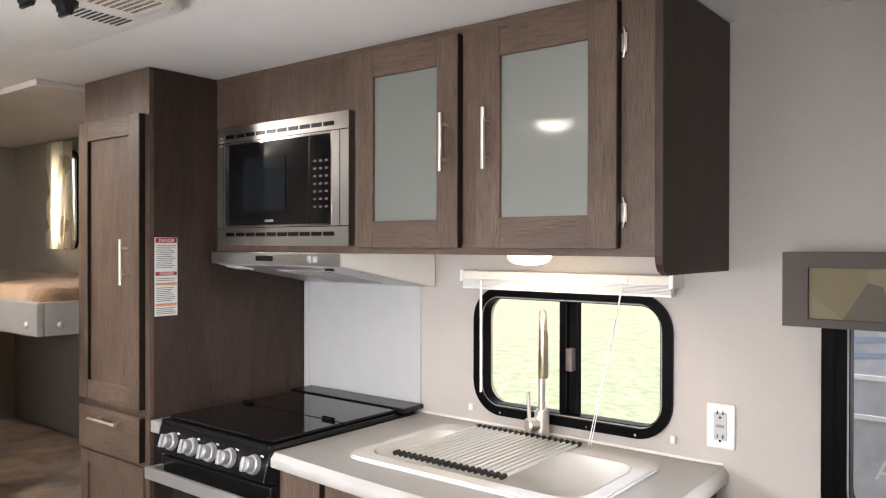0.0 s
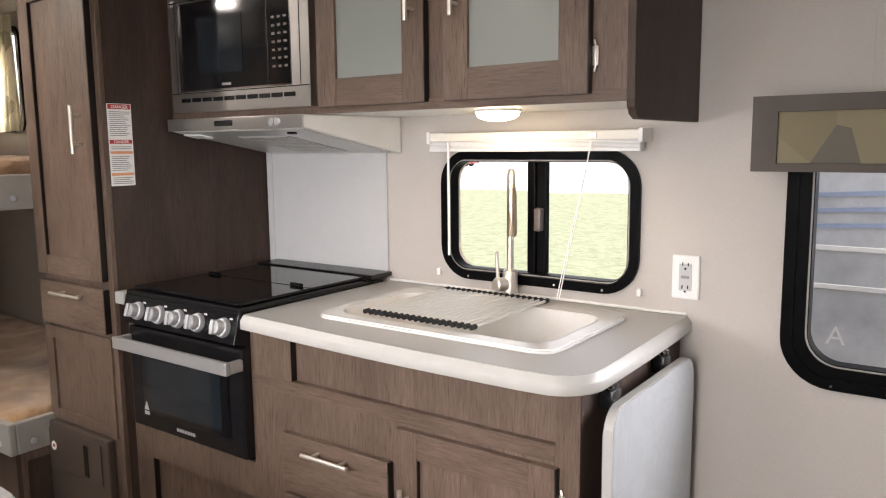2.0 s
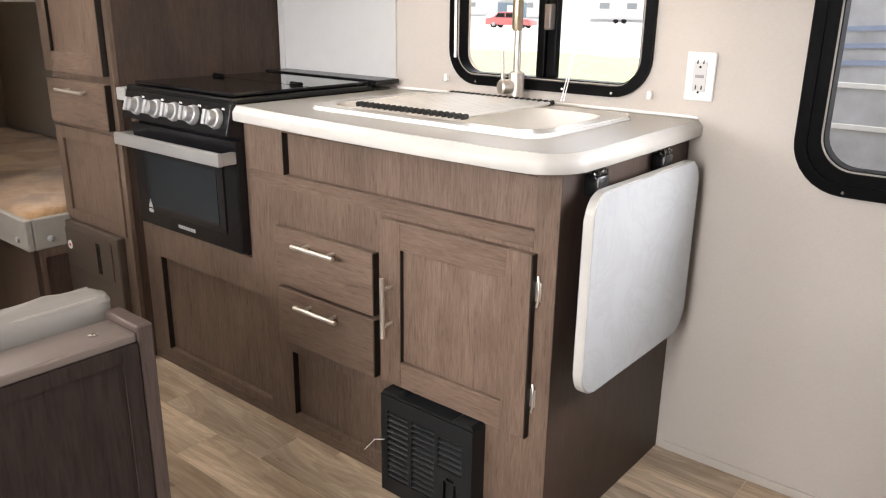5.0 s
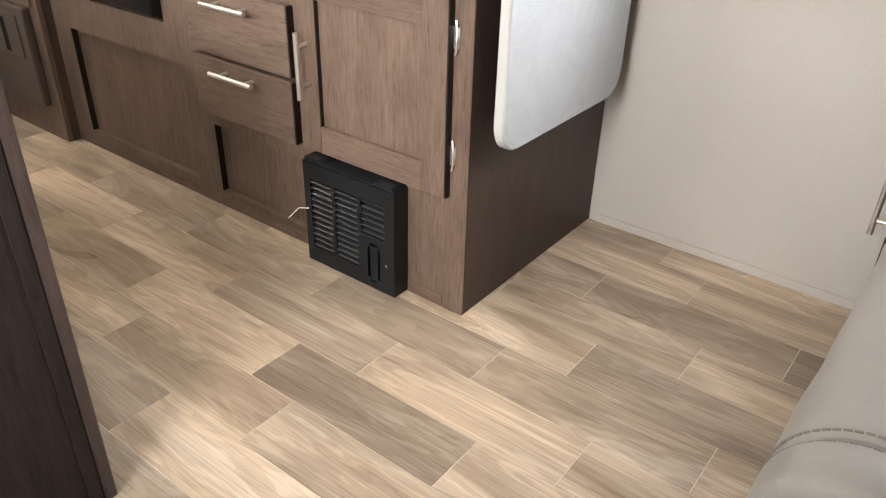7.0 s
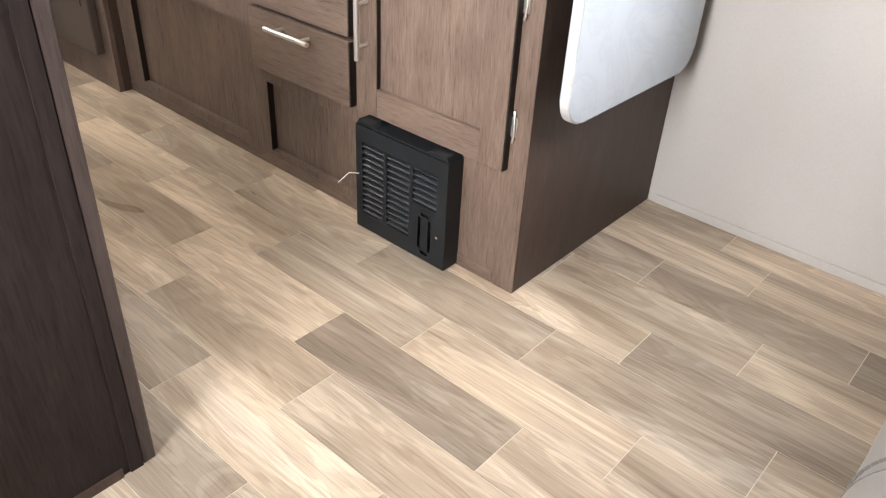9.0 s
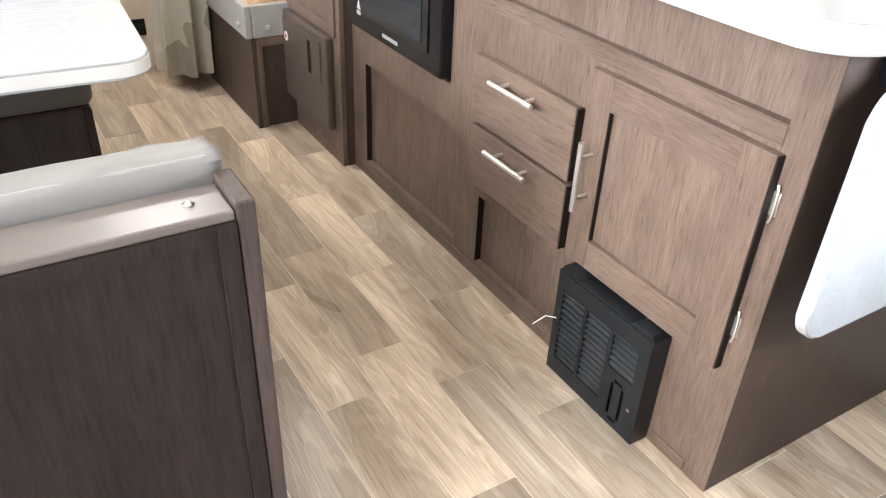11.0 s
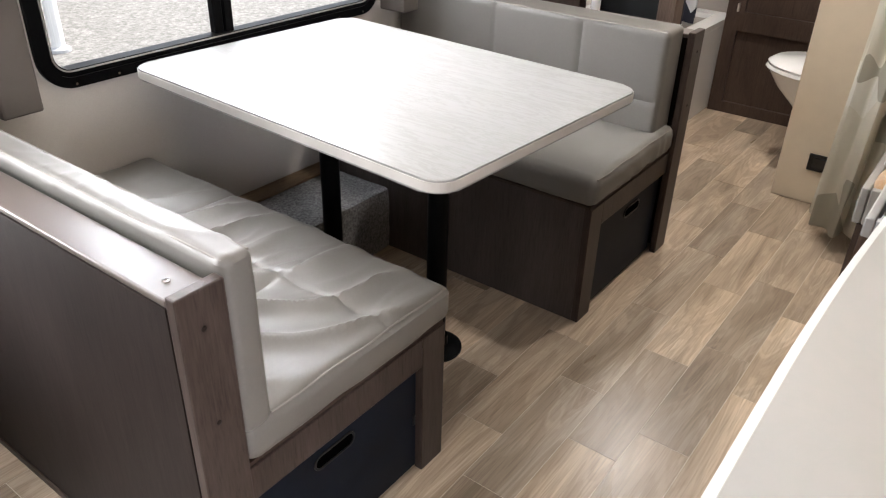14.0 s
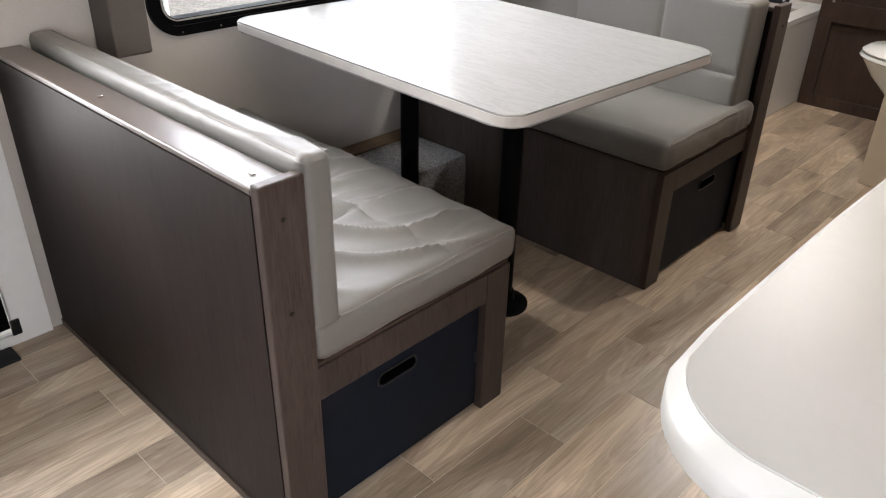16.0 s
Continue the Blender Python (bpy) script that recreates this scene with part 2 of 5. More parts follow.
def floor_material():
    m, n, l, b = node_mat("vinyl plank", 0.42)
    info = n.new("ShaderNodeObjectInfo")
    v = coords(n, l, (0.15, 1, 1), random_shift=True)
    rings = noise_tex(n, l, v, 9, 4, 0.45, 1.6)
    v2 = coords(n, l, (0.03, 1, 1), random_shift=True)
    fine = noise_tex(n, l, v2, 260, 5, 0.6)
    v3 = coords(n, l, (0.3, 1, 1), random_shift=True)
    wide = noise_tex(n, l, v3, 5.5, 3, 0.5, 0.5)
    base = ramp(n, l, rings, [(0.25, (0.292, 0.228, 0.169)), (0.42, (0.392, 0.315, 0.24)), (0.56, (0.478, 0.396, 0.311)), (0.75, (0.585, 0.505, 0.417))])
    rip = n.new("ShaderNodeMath")
    rip.operation = "MULTIPLY"
    l.new(rings, rip.inputs[0])
    rip.inputs[1].default_value = 62.0
    sine = n.new("ShaderNodeMath")
    sine.operation = "SINE"
    l.new(rip.outputs[0], sine.inputs[0])
    lines = ramp(n, l, sine.outputs[0], [(0.0, (0.88, 0.865, 0.85)), (0.3, (0.97, 0.965, 0.96)), (1.0, (1.03, 1.03, 1.03))])
    streaks = ramp(n, l, fine, [(0.33, (0.77, 0.75, 0.73)), (0.5, (1.0, 0.997, 0.994)), (0.69, (1.11, 1.11, 1.11))])
    bands = ramp(n, l, wide, [(0.3, (0.7, 0.69, 0.68)), (0.5, (0.98, 0.98, 0.98)), (0.7, (1.2, 1.19, 1.18))])
    tone = ramp(n, l, info.outputs["Random"], [(0.0, (0.65, 0.628, 0.605)), (0.3, (0.85, 0.83, 0.805)), (0.6, (1.03, 0.995, 0.945)), (1.0, (1.22, 1.185, 1.12))])
    col = mixed(n, l, 1.0, base, streaks, "MULTIPLY")
    col = mixed(n, l, 1.0, col, bands, "MULTIPLY")
    col = mixed(n, l, 1.0, col, lines, "MULTIPLY")
    col = mixed(n, l, 1.0, col, tone, "MULTIPLY")
    l.new(col, b.inputs["Base Color"])
    rough_from(n, l, b, wide, 0.24, 0.36)
    bumped(n, l, b, fine, 0.12, 0.0006)
    return m


plank_mat = floor_material()
joint_mat = plain("plank joint", (0.62, 0.54, 0.45), 0.6, vary=0.1)


def fur_material():
    m, n, l, b = node_mat("brown plush", 0.95)
    a = noise_tex(n, l, coords(n, l, (1, 1, 1)), 4.5, 5, 0.6, 1.0)
    f = noise_tex(n, l, coords(n, l, (1, 1, 1)), 140, 4, 0.7)
    col = ramp(n, l, a, [(0.3, (0.13, 0.068, 0.03)), (0.5, (0.34, 0.195, 0.09)), (0.7, (0.5, 0.33, 0.18))])
    l.new(mixed(n, l, 1.0, col, ramp(n, l, f, [(0.3, (0.75, 0.75, 0.75)), (0.7, (1.15, 1.15, 1.15))]), "MULTIPLY"), b.inputs["Base Color"])
    b.inputs["Sheen Weight"].default_value = 0.4
    bumped(n, l, b, f, 0.8, 0.006)
    return m


fur_mat = fur_material()


def curtain_material(name, a, c, d, scale):
    """Cloth printed with large flat facets in three tones."""
    m, n, l, b = node_mat(name, 0.85)
    vor = n.new("ShaderNodeTexVoronoi")
    vor.inputs["Scale"].default_value = scale
    l.new(coords(n, l, (1, 1, 0.75), (0.3, 0.2, 0.4)), vor.inputs["Vector"])
    sep = n.new("ShaderNodeSeparateColor")
    l.new(vor.outputs["Color"], sep.inputs[0])
    r = n.new("ShaderNodeValToRGB")
    r.color_ramp.interpolation = "CONSTANT"
    e = r.color_ramp.elements
    e.new(0.7)
    for el, (p, col) in zip(e, ((0, a), (0.36, c), (0.62, d))):
        el.position, el.color = p, (*col, 1)
    l.new(sep.outputs[0], r.inputs[0])
    l.new(r.outputs[0], b.inputs["Base Color"])
    bumped(n, l, b, noise_tex(n, l, coords(n, l, (1, 1, 1)), 800, 2), 0.2, 0.0006)
    thin, blend = n.new("ShaderNodeBsdfTranslucent"), n.new("ShaderNodeMixShader")
    l.new(r.outputs[0], thin.inputs["Color"])
    blend.inputs[0].default_value = 0.4
    l.new(b.outputs[0], blend.inputs[1])
    l.new(thin.outputs[0], blend.inputs[2])
    l.new(blend.outputs[0], n["Material Output"].inputs["Surface"])
    return m


curtain_mat = curtain_material("printed curtain cloth", (0.66, 0.62, 0.52), (0.4, 0.37, 0.3), (0.72, 0.69, 0.61), 7)
shower_mat = curtain_material("black and white shower cloth", (0.78, 0.78, 0.8), (0.74, 0.75, 0.78), (0.03, 0.032, 0.05), 9)
valance_print = curtain_material("printed valance cloth", (0.38, 0.33, 0.215), (0.34, 0.29, 0.185), (0.22, 0.2, 0.165), 9)


def frosted():
    m, n, l, b = node_mat("frosted cabinet glass", 0.3)
    b.inputs["Base Color"].default_value = (0.235, 0.25, 0.228, 1)
    b.inputs["Coat Weight"].default_value, b.inputs["Coat Roughness"].default_value = 0.7, 0.05
    b.inputs["Transmission Weight"].default_value = 0.15
    return m


frosted_mat = frosted()


def clear_glass():
    m, n, l, b = node_mat("window glass", 0.0)
    b.inputs["Base Color"].default_value = (1, 1, 1, 1)
    b.inputs["Transmission Weight"].default_value, b.inputs["IOR"].default_value = 1.0, 1.02
    return m


glass_mat = clear_glass()


def glowing(name, col, strength):
    m, n, l, b = node_mat(name, 0.4)
    b.inputs["Base Color"].default_value = (0.8, 0.78, 0.72, 1)
    b.inputs["Emission Color"].default_value = (*col, 1)
    b.inputs["Emission Strength"].default_value = strength
    return m


lamp_glow = glowing("lit lamp lens", (1.0, 0.9, 0.76), 14)
puck_glow = glowing("lit puck lens", (1.0, 0.8, 0.5), 9)

# ---- mesh helpers ----


def empty(name, at=(0, 0, 0)):
    ob = new(name)
    ob.empty_display_size = 0.05
    ob.location = at
    return ob


def finish(name, bm, material, smooth=False):
    bmesh.ops.recalc_face_normals(bm, faces=bm.faces[:])
    me = bpy.data.meshes.new(name)
    bm.to_mesh(me)
    bm.free()
    for mt in material if isinstance(material, (list, tuple)) else [material]:
        me.materials.append(mt)
    if smooth:
        me.polygons.foreach_set("use_smooth", [True] * len(me.polygons))
        me.set_sharp_from_angle(angle=radians(38))
    return me


def part(name, bm, material, parent=None, label="", smooth=False):
    ob = new(name, finish(name, bm, material, smooth))
    if parent is not None:
        ob.parent = parent
    return tagged(ob, label)


def box(bm, x0, x1, y0, y1, z0, z1, bev=0.0, seg=2, mat=0):
    x0, x1, y0, y1, z0, z1 = min(x0, x1), max(x0, x1), min(y0, y1), max(y0, y1), min(z0, z1), max(z0, z1)
    v = [bm.verts.new(p) for p in ((x0, y0, z0), (x1, y0, z0), (x1, y1, z0), (x0, y1, z0), (x0, y0, z1), (x1, y0, z1), (x1, y1, z1), (x0, y1, z1))]
    fs = [bm.faces.new([v[i] for i in q]) for q in ((3, 2, 1, 0), (4, 5, 6, 7), (0, 1, 5, 4), (1, 2, 6, 5), (2, 3, 7, 6), (3, 0, 4, 7))]
    for f in fs:
        f.material_index = mat
    if bev:
        es = list({e for f in fs for e in f.edges})
        made = bmesh.ops.bevel(bm, geom=es, offset=bev, segments=seg, affect="EDGES", profile=0.5)
        for f in made["faces"]:
            f.material_index = mat
    return bm


def a_box(*args, **kw):
    return box(bmesh.new(), *args, **kw)


def to3(axis, p, a):
    u, v = p
    return {"x": (a, u, v), "y": (u, a, v), "z": (u, v, a)}[axis]


def prism(bm, pts, axis, a0, a1, bev=0.0, seg=2, mat=0):
    """A flat outline, drawn out along one axis."""
    lo, hi = [bm.verts.new(to3(axis, p, a0)) for p in pts], [bm.verts.new(to3(axis, p, a1)) for p in pts]
    caps = [bm.faces.new(lo), bm.faces.new(hi)]
    n = len(pts)
    sides = [bm.faces.new((lo[i], lo[(i + 1) % n], hi[(i + 1) % n], hi[i])) for i in range(n)]
    for f in caps + sides:
        f.material_index = mat
    if bev:
        bmesh.ops.bevel(bm, geom=list({e for f in caps for e in f.edges}), offset=bev, segments=seg, affect="EDGES", profile=0.5)
    return bm


def rrect(u0, u1, v0, v1, r, n=6):
    out = []
    for cu, cv, a in ((u1 - r, v1 - r, 0), (u0 + r, v1 - r, 90), (u0 + r, v0 + r, 180), (u1 - r, v0 + r, 270)):
        for i in range(n + 1):
            t = radians(a + 90 * i / n)
            out.append((cu + r * math.cos(t), cv + r * math.sin(t)))
    return out


def ring(bm, outer, inner, axis, a0, a1, mat=0):
    """A frame between two outlines of as many points."""
    n = len(outer)
    vs = [[bm.verts.new(to3(axis, p, a)) for p in loop] for loop, a in ((outer, a0), (outer, a1), (inner, a1), (inner, a0))]
    for k in range(4):
        A, B = vs[k], vs[(k + 1) % 4]
        for i in range(n):
            bm.faces.new((A[i], A[(i + 1) % n], B[(i + 1) % n], B[i])).material_index = mat
    return bm


def rod(bm, p0, p1, r, seg=14, r2=None, caps=True, mat=0):
    p0, p1 = Vector(p0), Vector(p1)
    d = (p1 - p0).normalized()
    u = d.orthogonal().normalized()
    w = d.cross(u)
    r2 = r if r2 is None else r2
    A, B = [], []
    for i in range(seg):
        t = 2 * math.pi * i / seg
        o = u * math.cos(t) + w * math.sin(t)
        A.append(bm.verts.new(p0 + o * r))
        B.append(bm.verts.new(p1 + o * r2))
    fs = [bm.faces.new((A[i], A[(i + 1) % seg], B[(i + 1) % seg], B[i])) for i in range(seg)]
    if caps:
        fs += [bm.faces.new(A[::-1]), bm.faces.new(B)]
    for f in fs:
        f.material_index = mat
    return bm


def turned(bm, centre, axis_dir, profile, seg=24, mat=0):
    """A body of revolution: profile rows of (distance along the axis, radius)."""
    c, d = Vector(centre), Vector(axis_dir).normalized()
    u = d.orthogonal().normalized()
    w = d.cross(u)
    loops = []
    for s, r in profile:
        loops.append([bm.verts.new(c + d * s + (u * math.cos(2 * math.pi * i / seg) + w * math.sin(2 * math.pi * i / seg)) * r) for i in range(seg)])
    for A, B in zip(loops, loops[1:]):
        for i in range(seg):
            bm.faces.new((A[i], A[(i + 1) % seg], B[(i + 1) % seg], B[i])).material_index = mat
    bm.faces.new(loops[0][::-1]).material_index = mat
    bm.faces.new(loops[-1]).material_index = mat
    return bm


def tube(bm, pts, r, seg=10):
    pts = [Vector(p) for p in pts]
    loops, u = [], None
    for i, p in enumerate(pts):
        d = (pts[min(i + 1, len(pts) - 1)] - pts[max(i - 1, 0)]).normalized()
        u = d.orthogonal().normalized() if u is None else (u - d * u.dot(d)).normalized()
        w = d.cross(u)
        loops.append([bm.verts.new(p + (u * math.cos(2 * math.pi * k / seg) + w * math.sin(2 * math.pi * k / seg)) * r) for k in range(seg)])
    for A, B in zip(loops, loops[1:]):
        for k in range(seg):
            bm.faces.new((A[k], A[(k + 1) % seg], B[(k + 1) % seg], B[k]))
    bm.faces.new(loops[0][::-1])
    bm.faces.new(loops[-1])
    return bm


def plate(bm, axis, rect, holes, a0, a1, mat=0):
    """A board square to an axis, with rectangular holes right through it."""
    u0, u1, v0, v1 = rect
    us = sorted({u0, u1, *(h[0] for h in holes), *(h[1] for h in holes)})
    vs = sorted({v0, v1, *(h[2] for h in holes), *(h[3] for h in holes)})
    us, vs = [u for u in us if u0 <= u <= u1], [v for v in vs if v0 <= v <= v1]
    solid = {}
    for i in range(len(us) - 1):
        for j in range(len(vs) - 1):
            cu, cv = (us[i] + us[i + 1]) / 2, (vs[j] + vs[j + 1]) / 2
            solid[i, j] = not any(h[0] < cu < h[1] and h[2] < cv < h[3] for h in holes)
    cache = {}

    def vert(i, j, a):
        if (i, j, a) not in cache:
            cache[i, j, a] = bm.verts.new(to3(axis, (us[i], vs[j]), a))
        return cache[i, j, a]

    for (i, j), on in solid.items():
        if not on:
            continue
        for a in (a0, a1):
            bm.faces.new([vert(i, j, a), vert(i + 1, j, a), vert(i + 1, j + 1, a), vert(i, j + 1, a)]).material_index = mat
        for di, dj, e0, e1 in ((-1, 0, (i, j), (i, j + 1)), (1, 0, (i + 1, j), (i + 1, j + 1)), (0, -1, (i, j), (i + 1, j)), (0, 1, (i, j + 1), (i + 1, j + 1))):
            if not solid.get((i + di, j + dj)):
                bm.faces.new([vert(*e0, a0), vert(*e1, a0), vert(*e1, a1), vert(*e0, a1)]).material_index = mat
    return bm


def soft_box(x0, x1, y0, y1, z0, z1, r, cells, relief=None):
    """An upholstered block: rounded edges, a fine grid, and a relief(place, normal) in metres along the normal."""
    nx, ny, nz = cells
    lo, hi = Vector((min(x0, x1), min(y0, y1), min(z0, z1))), Vector((max(x0, x1), max(y0, y1), max(z0, z1)))
    verts, index, faces = [], {}, []

    def at(i, j, k):
        if (i, j, k) not in index:
            p = Vector((lo.x + (hi.x - lo.x) * i / nx, lo.y + (hi.y - lo.y) * j / ny, lo.z + (hi.z - lo.z) * k / nz))
            q = Vector([min(max(p[a], lo[a] + r), hi[a] - r) for a in range(3)])
            d = p - q
            n = d.normalized()
            p = q + n * r
            if relief:
                p = p + n * relief(p, n)
            index[i, j, k] = len(verts)
            verts.append(p)
        return index[i, j, k]

    for k in (0, nz):
        for i in range(nx):
            for j in range(ny):
                faces.append((at(i, j, k), at(i + 1, j, k), at(i + 1, j + 1, k), at(i, j + 1, k)))
    for j in (0, ny):
        for i in range(nx):
            for k in range(nz):
                faces.append((at(i, j, k), at(i + 1, j, k), at(i + 1, j, k + 1), at(i, j, k + 1)))
    for i in (0, nx):
        for j in range(ny):
            for k in range(nz):
                faces.append((at(i, j, k), at(i, j + 1, k), at(i, j + 1, k + 1), at(i, j, k + 1)))
    me = bpy.data.meshes.new("soft")
    me.from_pydata(verts, [], faces)
    bm = bmesh.new()
    bm.from_mesh(me)
    bpy.data.meshes.remove(me)
    return bm


def words(text, size, m, material, parent, name="lettering"):
    """Raised lettering in the built-in font, as a mesh."""
    cu = bpy.data.curves.new(name, "FONT")
    cu.body, cu.size, cu.extrude, cu.align_x, cu.align_y = text, size, 0.0004, "CENTER", "CENTER"
    tmp = bpy.data.objects.new(name, cu)
    me = bpy.data.meshes.new_from_object(tmp)
    bpy.data.objects.remove(tmp)
    me.materials.append(material)
    ob = new(name, me)
    ob.parent = parent
    ob.matrix_basis = m
    return ob


def n3(p, scale, seed=0.0):
    return noise.noise(Vector(p) * scale + Vector((seed, seed * 1.7, seed * 0.3)))


# ---- shell ----
def structure(ob, label, category):
    return tagged(ob, label, category, kind="structure")


SINK_WIN = (-1.348, -0.748, 0.936, 1.293)
SOFA_WIN = (-0.37, 0.62, 0.77, 1.4)
DIN_WIN = (-2.33, -1.158, 0.714, 1.42)
DOOR = (-0.645, 0.03, 0.02, 1.9)
BUNK_WIN = (-4.07, -3.87, 1.42, 1.9)

floor = part("floor", a_box(WEST, EAST, SOUTH, NORTH, -0.05, -0.0008), joint_mat)
structure(floor, "wood-look vinyl plank floor in tan and grey brown", "floor")
structure(part("ceiling", a_box(WEST - 0.05, EAST + 0.05, SOUTH - 0.06, NORTH + 0.06, TOP, TOP + 0.06), ceiling_mat), "smooth white ceiling board with thin seams", "ceiling")
structure(part("wall_north", plate(bmesh.new(), "y", (WEST, EAST, -0.05, TOP), [SINK_WIN, SOFA_WIN, BUNK_WIN], NORTH, NORTH + 0.06), wall_mat), "cream textured wall board with window openings", "wall")
structure(part("wall_south", plate(bmesh.new(), "y", (WEST, EAST, -0.05, TOP), [DIN_WIN, DOOR], SOUTH - 0.06, SOUTH), wall_mat), "cream wall board with window and entry door", "wall")
structure(part("wall_west", a_box(WEST - 0.05, WEST, SOUTH - 0.06, NORTH + 0.06, -0.05, TOP), wall_mat), "cream wall board behind the bunks", "wall")
structure(part("wall_east", a_box(EAST, EAST + 0.05, SOUTH - 0.06, NORTH + 0.06, -0.05, TOP), wall_mat), "plain cream end wall board", "wall")
partition_mat = plain("beige partition board", (0.64, 0.545, 0.42), 0.5, vary=0.03, bump=0.1)
structure(part("wall_bathroom", a_box(-3.385, -3.342, 0.9, 1.29, 0, TOP, bev=0.004), partition_mat), "cream partition beside the bathroom opening", "wall")
bb = a_box(-0.6, EAST, NORTH - 0.005, NORTH, 0, 0.024, bev=0.0015)
structure(part("baseboard", bb, wall_mat), "thin cream baseboard strip along the wall", "baseboard")
seam = a_box(-1.2, 0.9, 1.35, 1.375, TOP - 0.003, TOP, bev=0.001)
box(seam, -2.5, 0.9, 0.62, 0.645, TOP - 0.003, TOP, bev=0.001)
structure(part("trim", seam, ceiling_mat), "flat white ceiling seam strips", "trim")
wseam = a_box(-0.245, -0.225, NORTH - 0.002, NORTH, 1.42, TOP)
structure(part("trim", wseam, wall_mat), "flat cream wall seam strip", "trim")


def slider_window(name, win, side, label, mull=None, radius=0.09, face=0.02):
    """A black framed slider with rounded corners, set in the wall at side (+1 north, -1 south)."""
    x0, x1, z0, z1 = win
    y = NORTH if side > 0 else SOUTH
    inn, out = y - side * 0.012, y + side * 0.034
    top = structure(empty(name), label, "window")
    bm = bmesh.new()
    o = rrect(x0 - 0.014, x1 + 0.014, z0 - 0.014, z1 + 0.014, radius + 0.014, 8)
    i1 = rrect(x0 + 0.012, x1 - 0.012, z0 + 0.012, z1 - 0.012, radius - 0.012, 8)
    i2 = rrect(x0 + face, x1 - face, z0 + face, z1 - face, radius - 0.03, 8)
    ring(bm, o, i1, "y", inn, y + side * 0.001)
    ring(bm, i1, i2, "y", y - side * 0.006, out)
    fill = ring(bmesh.new(), rrect(x0 - 0.001, x1 + 0.001, z0 - 0.001, z1 + 0.001, 0.004, 8), i1, "y", y + side * 0.0005, y + side * 0.055)
    part("corner_fill", fill, wall_mat, top)
    part("window_frame", bm, black_matt, top, "black rounded window frame", smooth=True)
    g0 = rrect(x0 + face - 0.006, x1 - face + 0.006, z0 + face - 0.006, z1 - face + 0.006, radius - 0.025, 8)
    g1 = rrect(x0 + face - 0.0025, x1 - face + 0.0025, z0 + face - 0.0025, z1 - face + 0.0025, radius - 0.028, 8)
    part("gasket", ring(bmesh.new(), g0, g1, "y", y - side * 0.0085, y - side * 0.0062), grey_fascia, top, "thin grey glazing bead")
    part("pane", a_box(x0 + 0.01, x1 - 0.01, y + side * 0.02, y + side * 0.023, z0 + 0.01, z1 - 0.01), glass_mat, top).visible_shadow = False
    if mull:
        m0, m1 = mull
        w = m1 - m0
        bm = a_box(m0, m0 + w * 0.45, inn + side * 0.016, out, z0 + 0.02, z1 - 0.02, bev=0.003)
        box(bm, m0 + w * 0.5, m1, inn + side * 0.022, out, z0 + 0.02, z1 - 0.02, bev=0.003)
        part("mullion", bm, black_matt, top)
        zc = (z0 + z1) / 2
        part("latch", a_box(m0 + w * 0.55, m1 - 0.004, inn - side * 0.004, inn + side * 0.02, zc - 0.035, zc + 0.03, bev=0.004), trim_grey, top, "dark grey sliding latch")
    n = int((x1 - x0 - 2 * radius) / 0.11)
    for k in range(n + 1):
        xs = x0 + radius + (x1 - x0 - 2 * radius) * k / max(n, 1)
        part("screw", rod(bmesh.new(), (xs, inn - side * 0.002, z0 - 0.004), (xs, inn + side * 0.002, z0 - 0.004), 0.0035, 8), chrome, top)
    return top


slider_window("window_1", SINK_WIN, 1, "black framed sliding window above the sink", (-1.072, -1.016), 0.085)
slider_window("window_2", SOFA_WIN, 1, "black framed window beside the grey valance", None, 0.1, 0.045)
slider_window("window_3", DIN_WIN, -1, "wide black framed sliding window behind the dinette", (-1.731, -1.67), 0.07, 0.03)
slider_window("window_4", BUNK_WIN, 1, "small curtained window in the bunk corner", None, 0.04)

# entry door: pale frame, black screen door with a dark kick panel
door = structure(empty("door_1"), "entry door with pale frame and black screen", "door")
x0, x1, z0, z1 = DOOR
bm = plate(bmesh.new(), "y", (x0 - 0.085, x1 + 0.085, 0.0, z1 + 0.09), [(x0 + 0.005, x1 - 0.005, 0.03, z1)], SOUTH, SOUTH + 0.012)
part("door_frame", bm, white_plastic, door, "pale door surround")
bm = plate(bmesh.new(), "y", (x0 + 0.006, x1 - 0.006, 0.035, z1 - 0.005), [(x0 + 0.05, x1 - 0.05, 0.52, z1 - 0.06)], SOUTH - 0.04, SOUTH - 0.015)
part("screen_frame", bm, black_matt, door)
bm = bmesh.new()
for k in range(9):
    box(bm, x0 + 0.06, x1 - 0.06, SOUTH - 0.014, SOUTH - 0.008, 0.08 + k * 0.045, 0.1 + k * 0.045, bev=0.002)
part("kick_panel", bm, black_matt, door, "ribbed black kick panel")
part("hinge", a_box(x0 - 0.012, x0 + 0.012, SOUTH + 0.012, SOUTH + 0.02, 0.03, 0.075, bev=0.003), black_rubber, door)
mat_ob = part("floor_mat", a_box(-0.62, 0.0, SOUTH + 0.02, SOUTH + 0.09, 0.0, 0.008, bev=0.003), black_rubber)
tagged(mat_ob, "thin black rubber threshold mat inside the entry", "mat")

# white gloss splash panel behind the stove
splash = part("splash_panel", a_box(-2.14, -1.58, NORTH - 0.005, NORTH, 0.905, 1.31), white_gloss)
tagged(splash, "white gloss splash panel behind the stove", "splash panel")
part("edge_strip", a_box(-1.588, -1.578, NORTH - 0.009, NORTH - 0.0055, 0.905, 1.31, bev=0.002), white_gloss, splash)
part("edge_strip", a_box(-2.12, -2.11, NORTH - 0.009, NORTH - 0.0055, 0.905, 1.31, bev=0.002), white_gloss, splash)


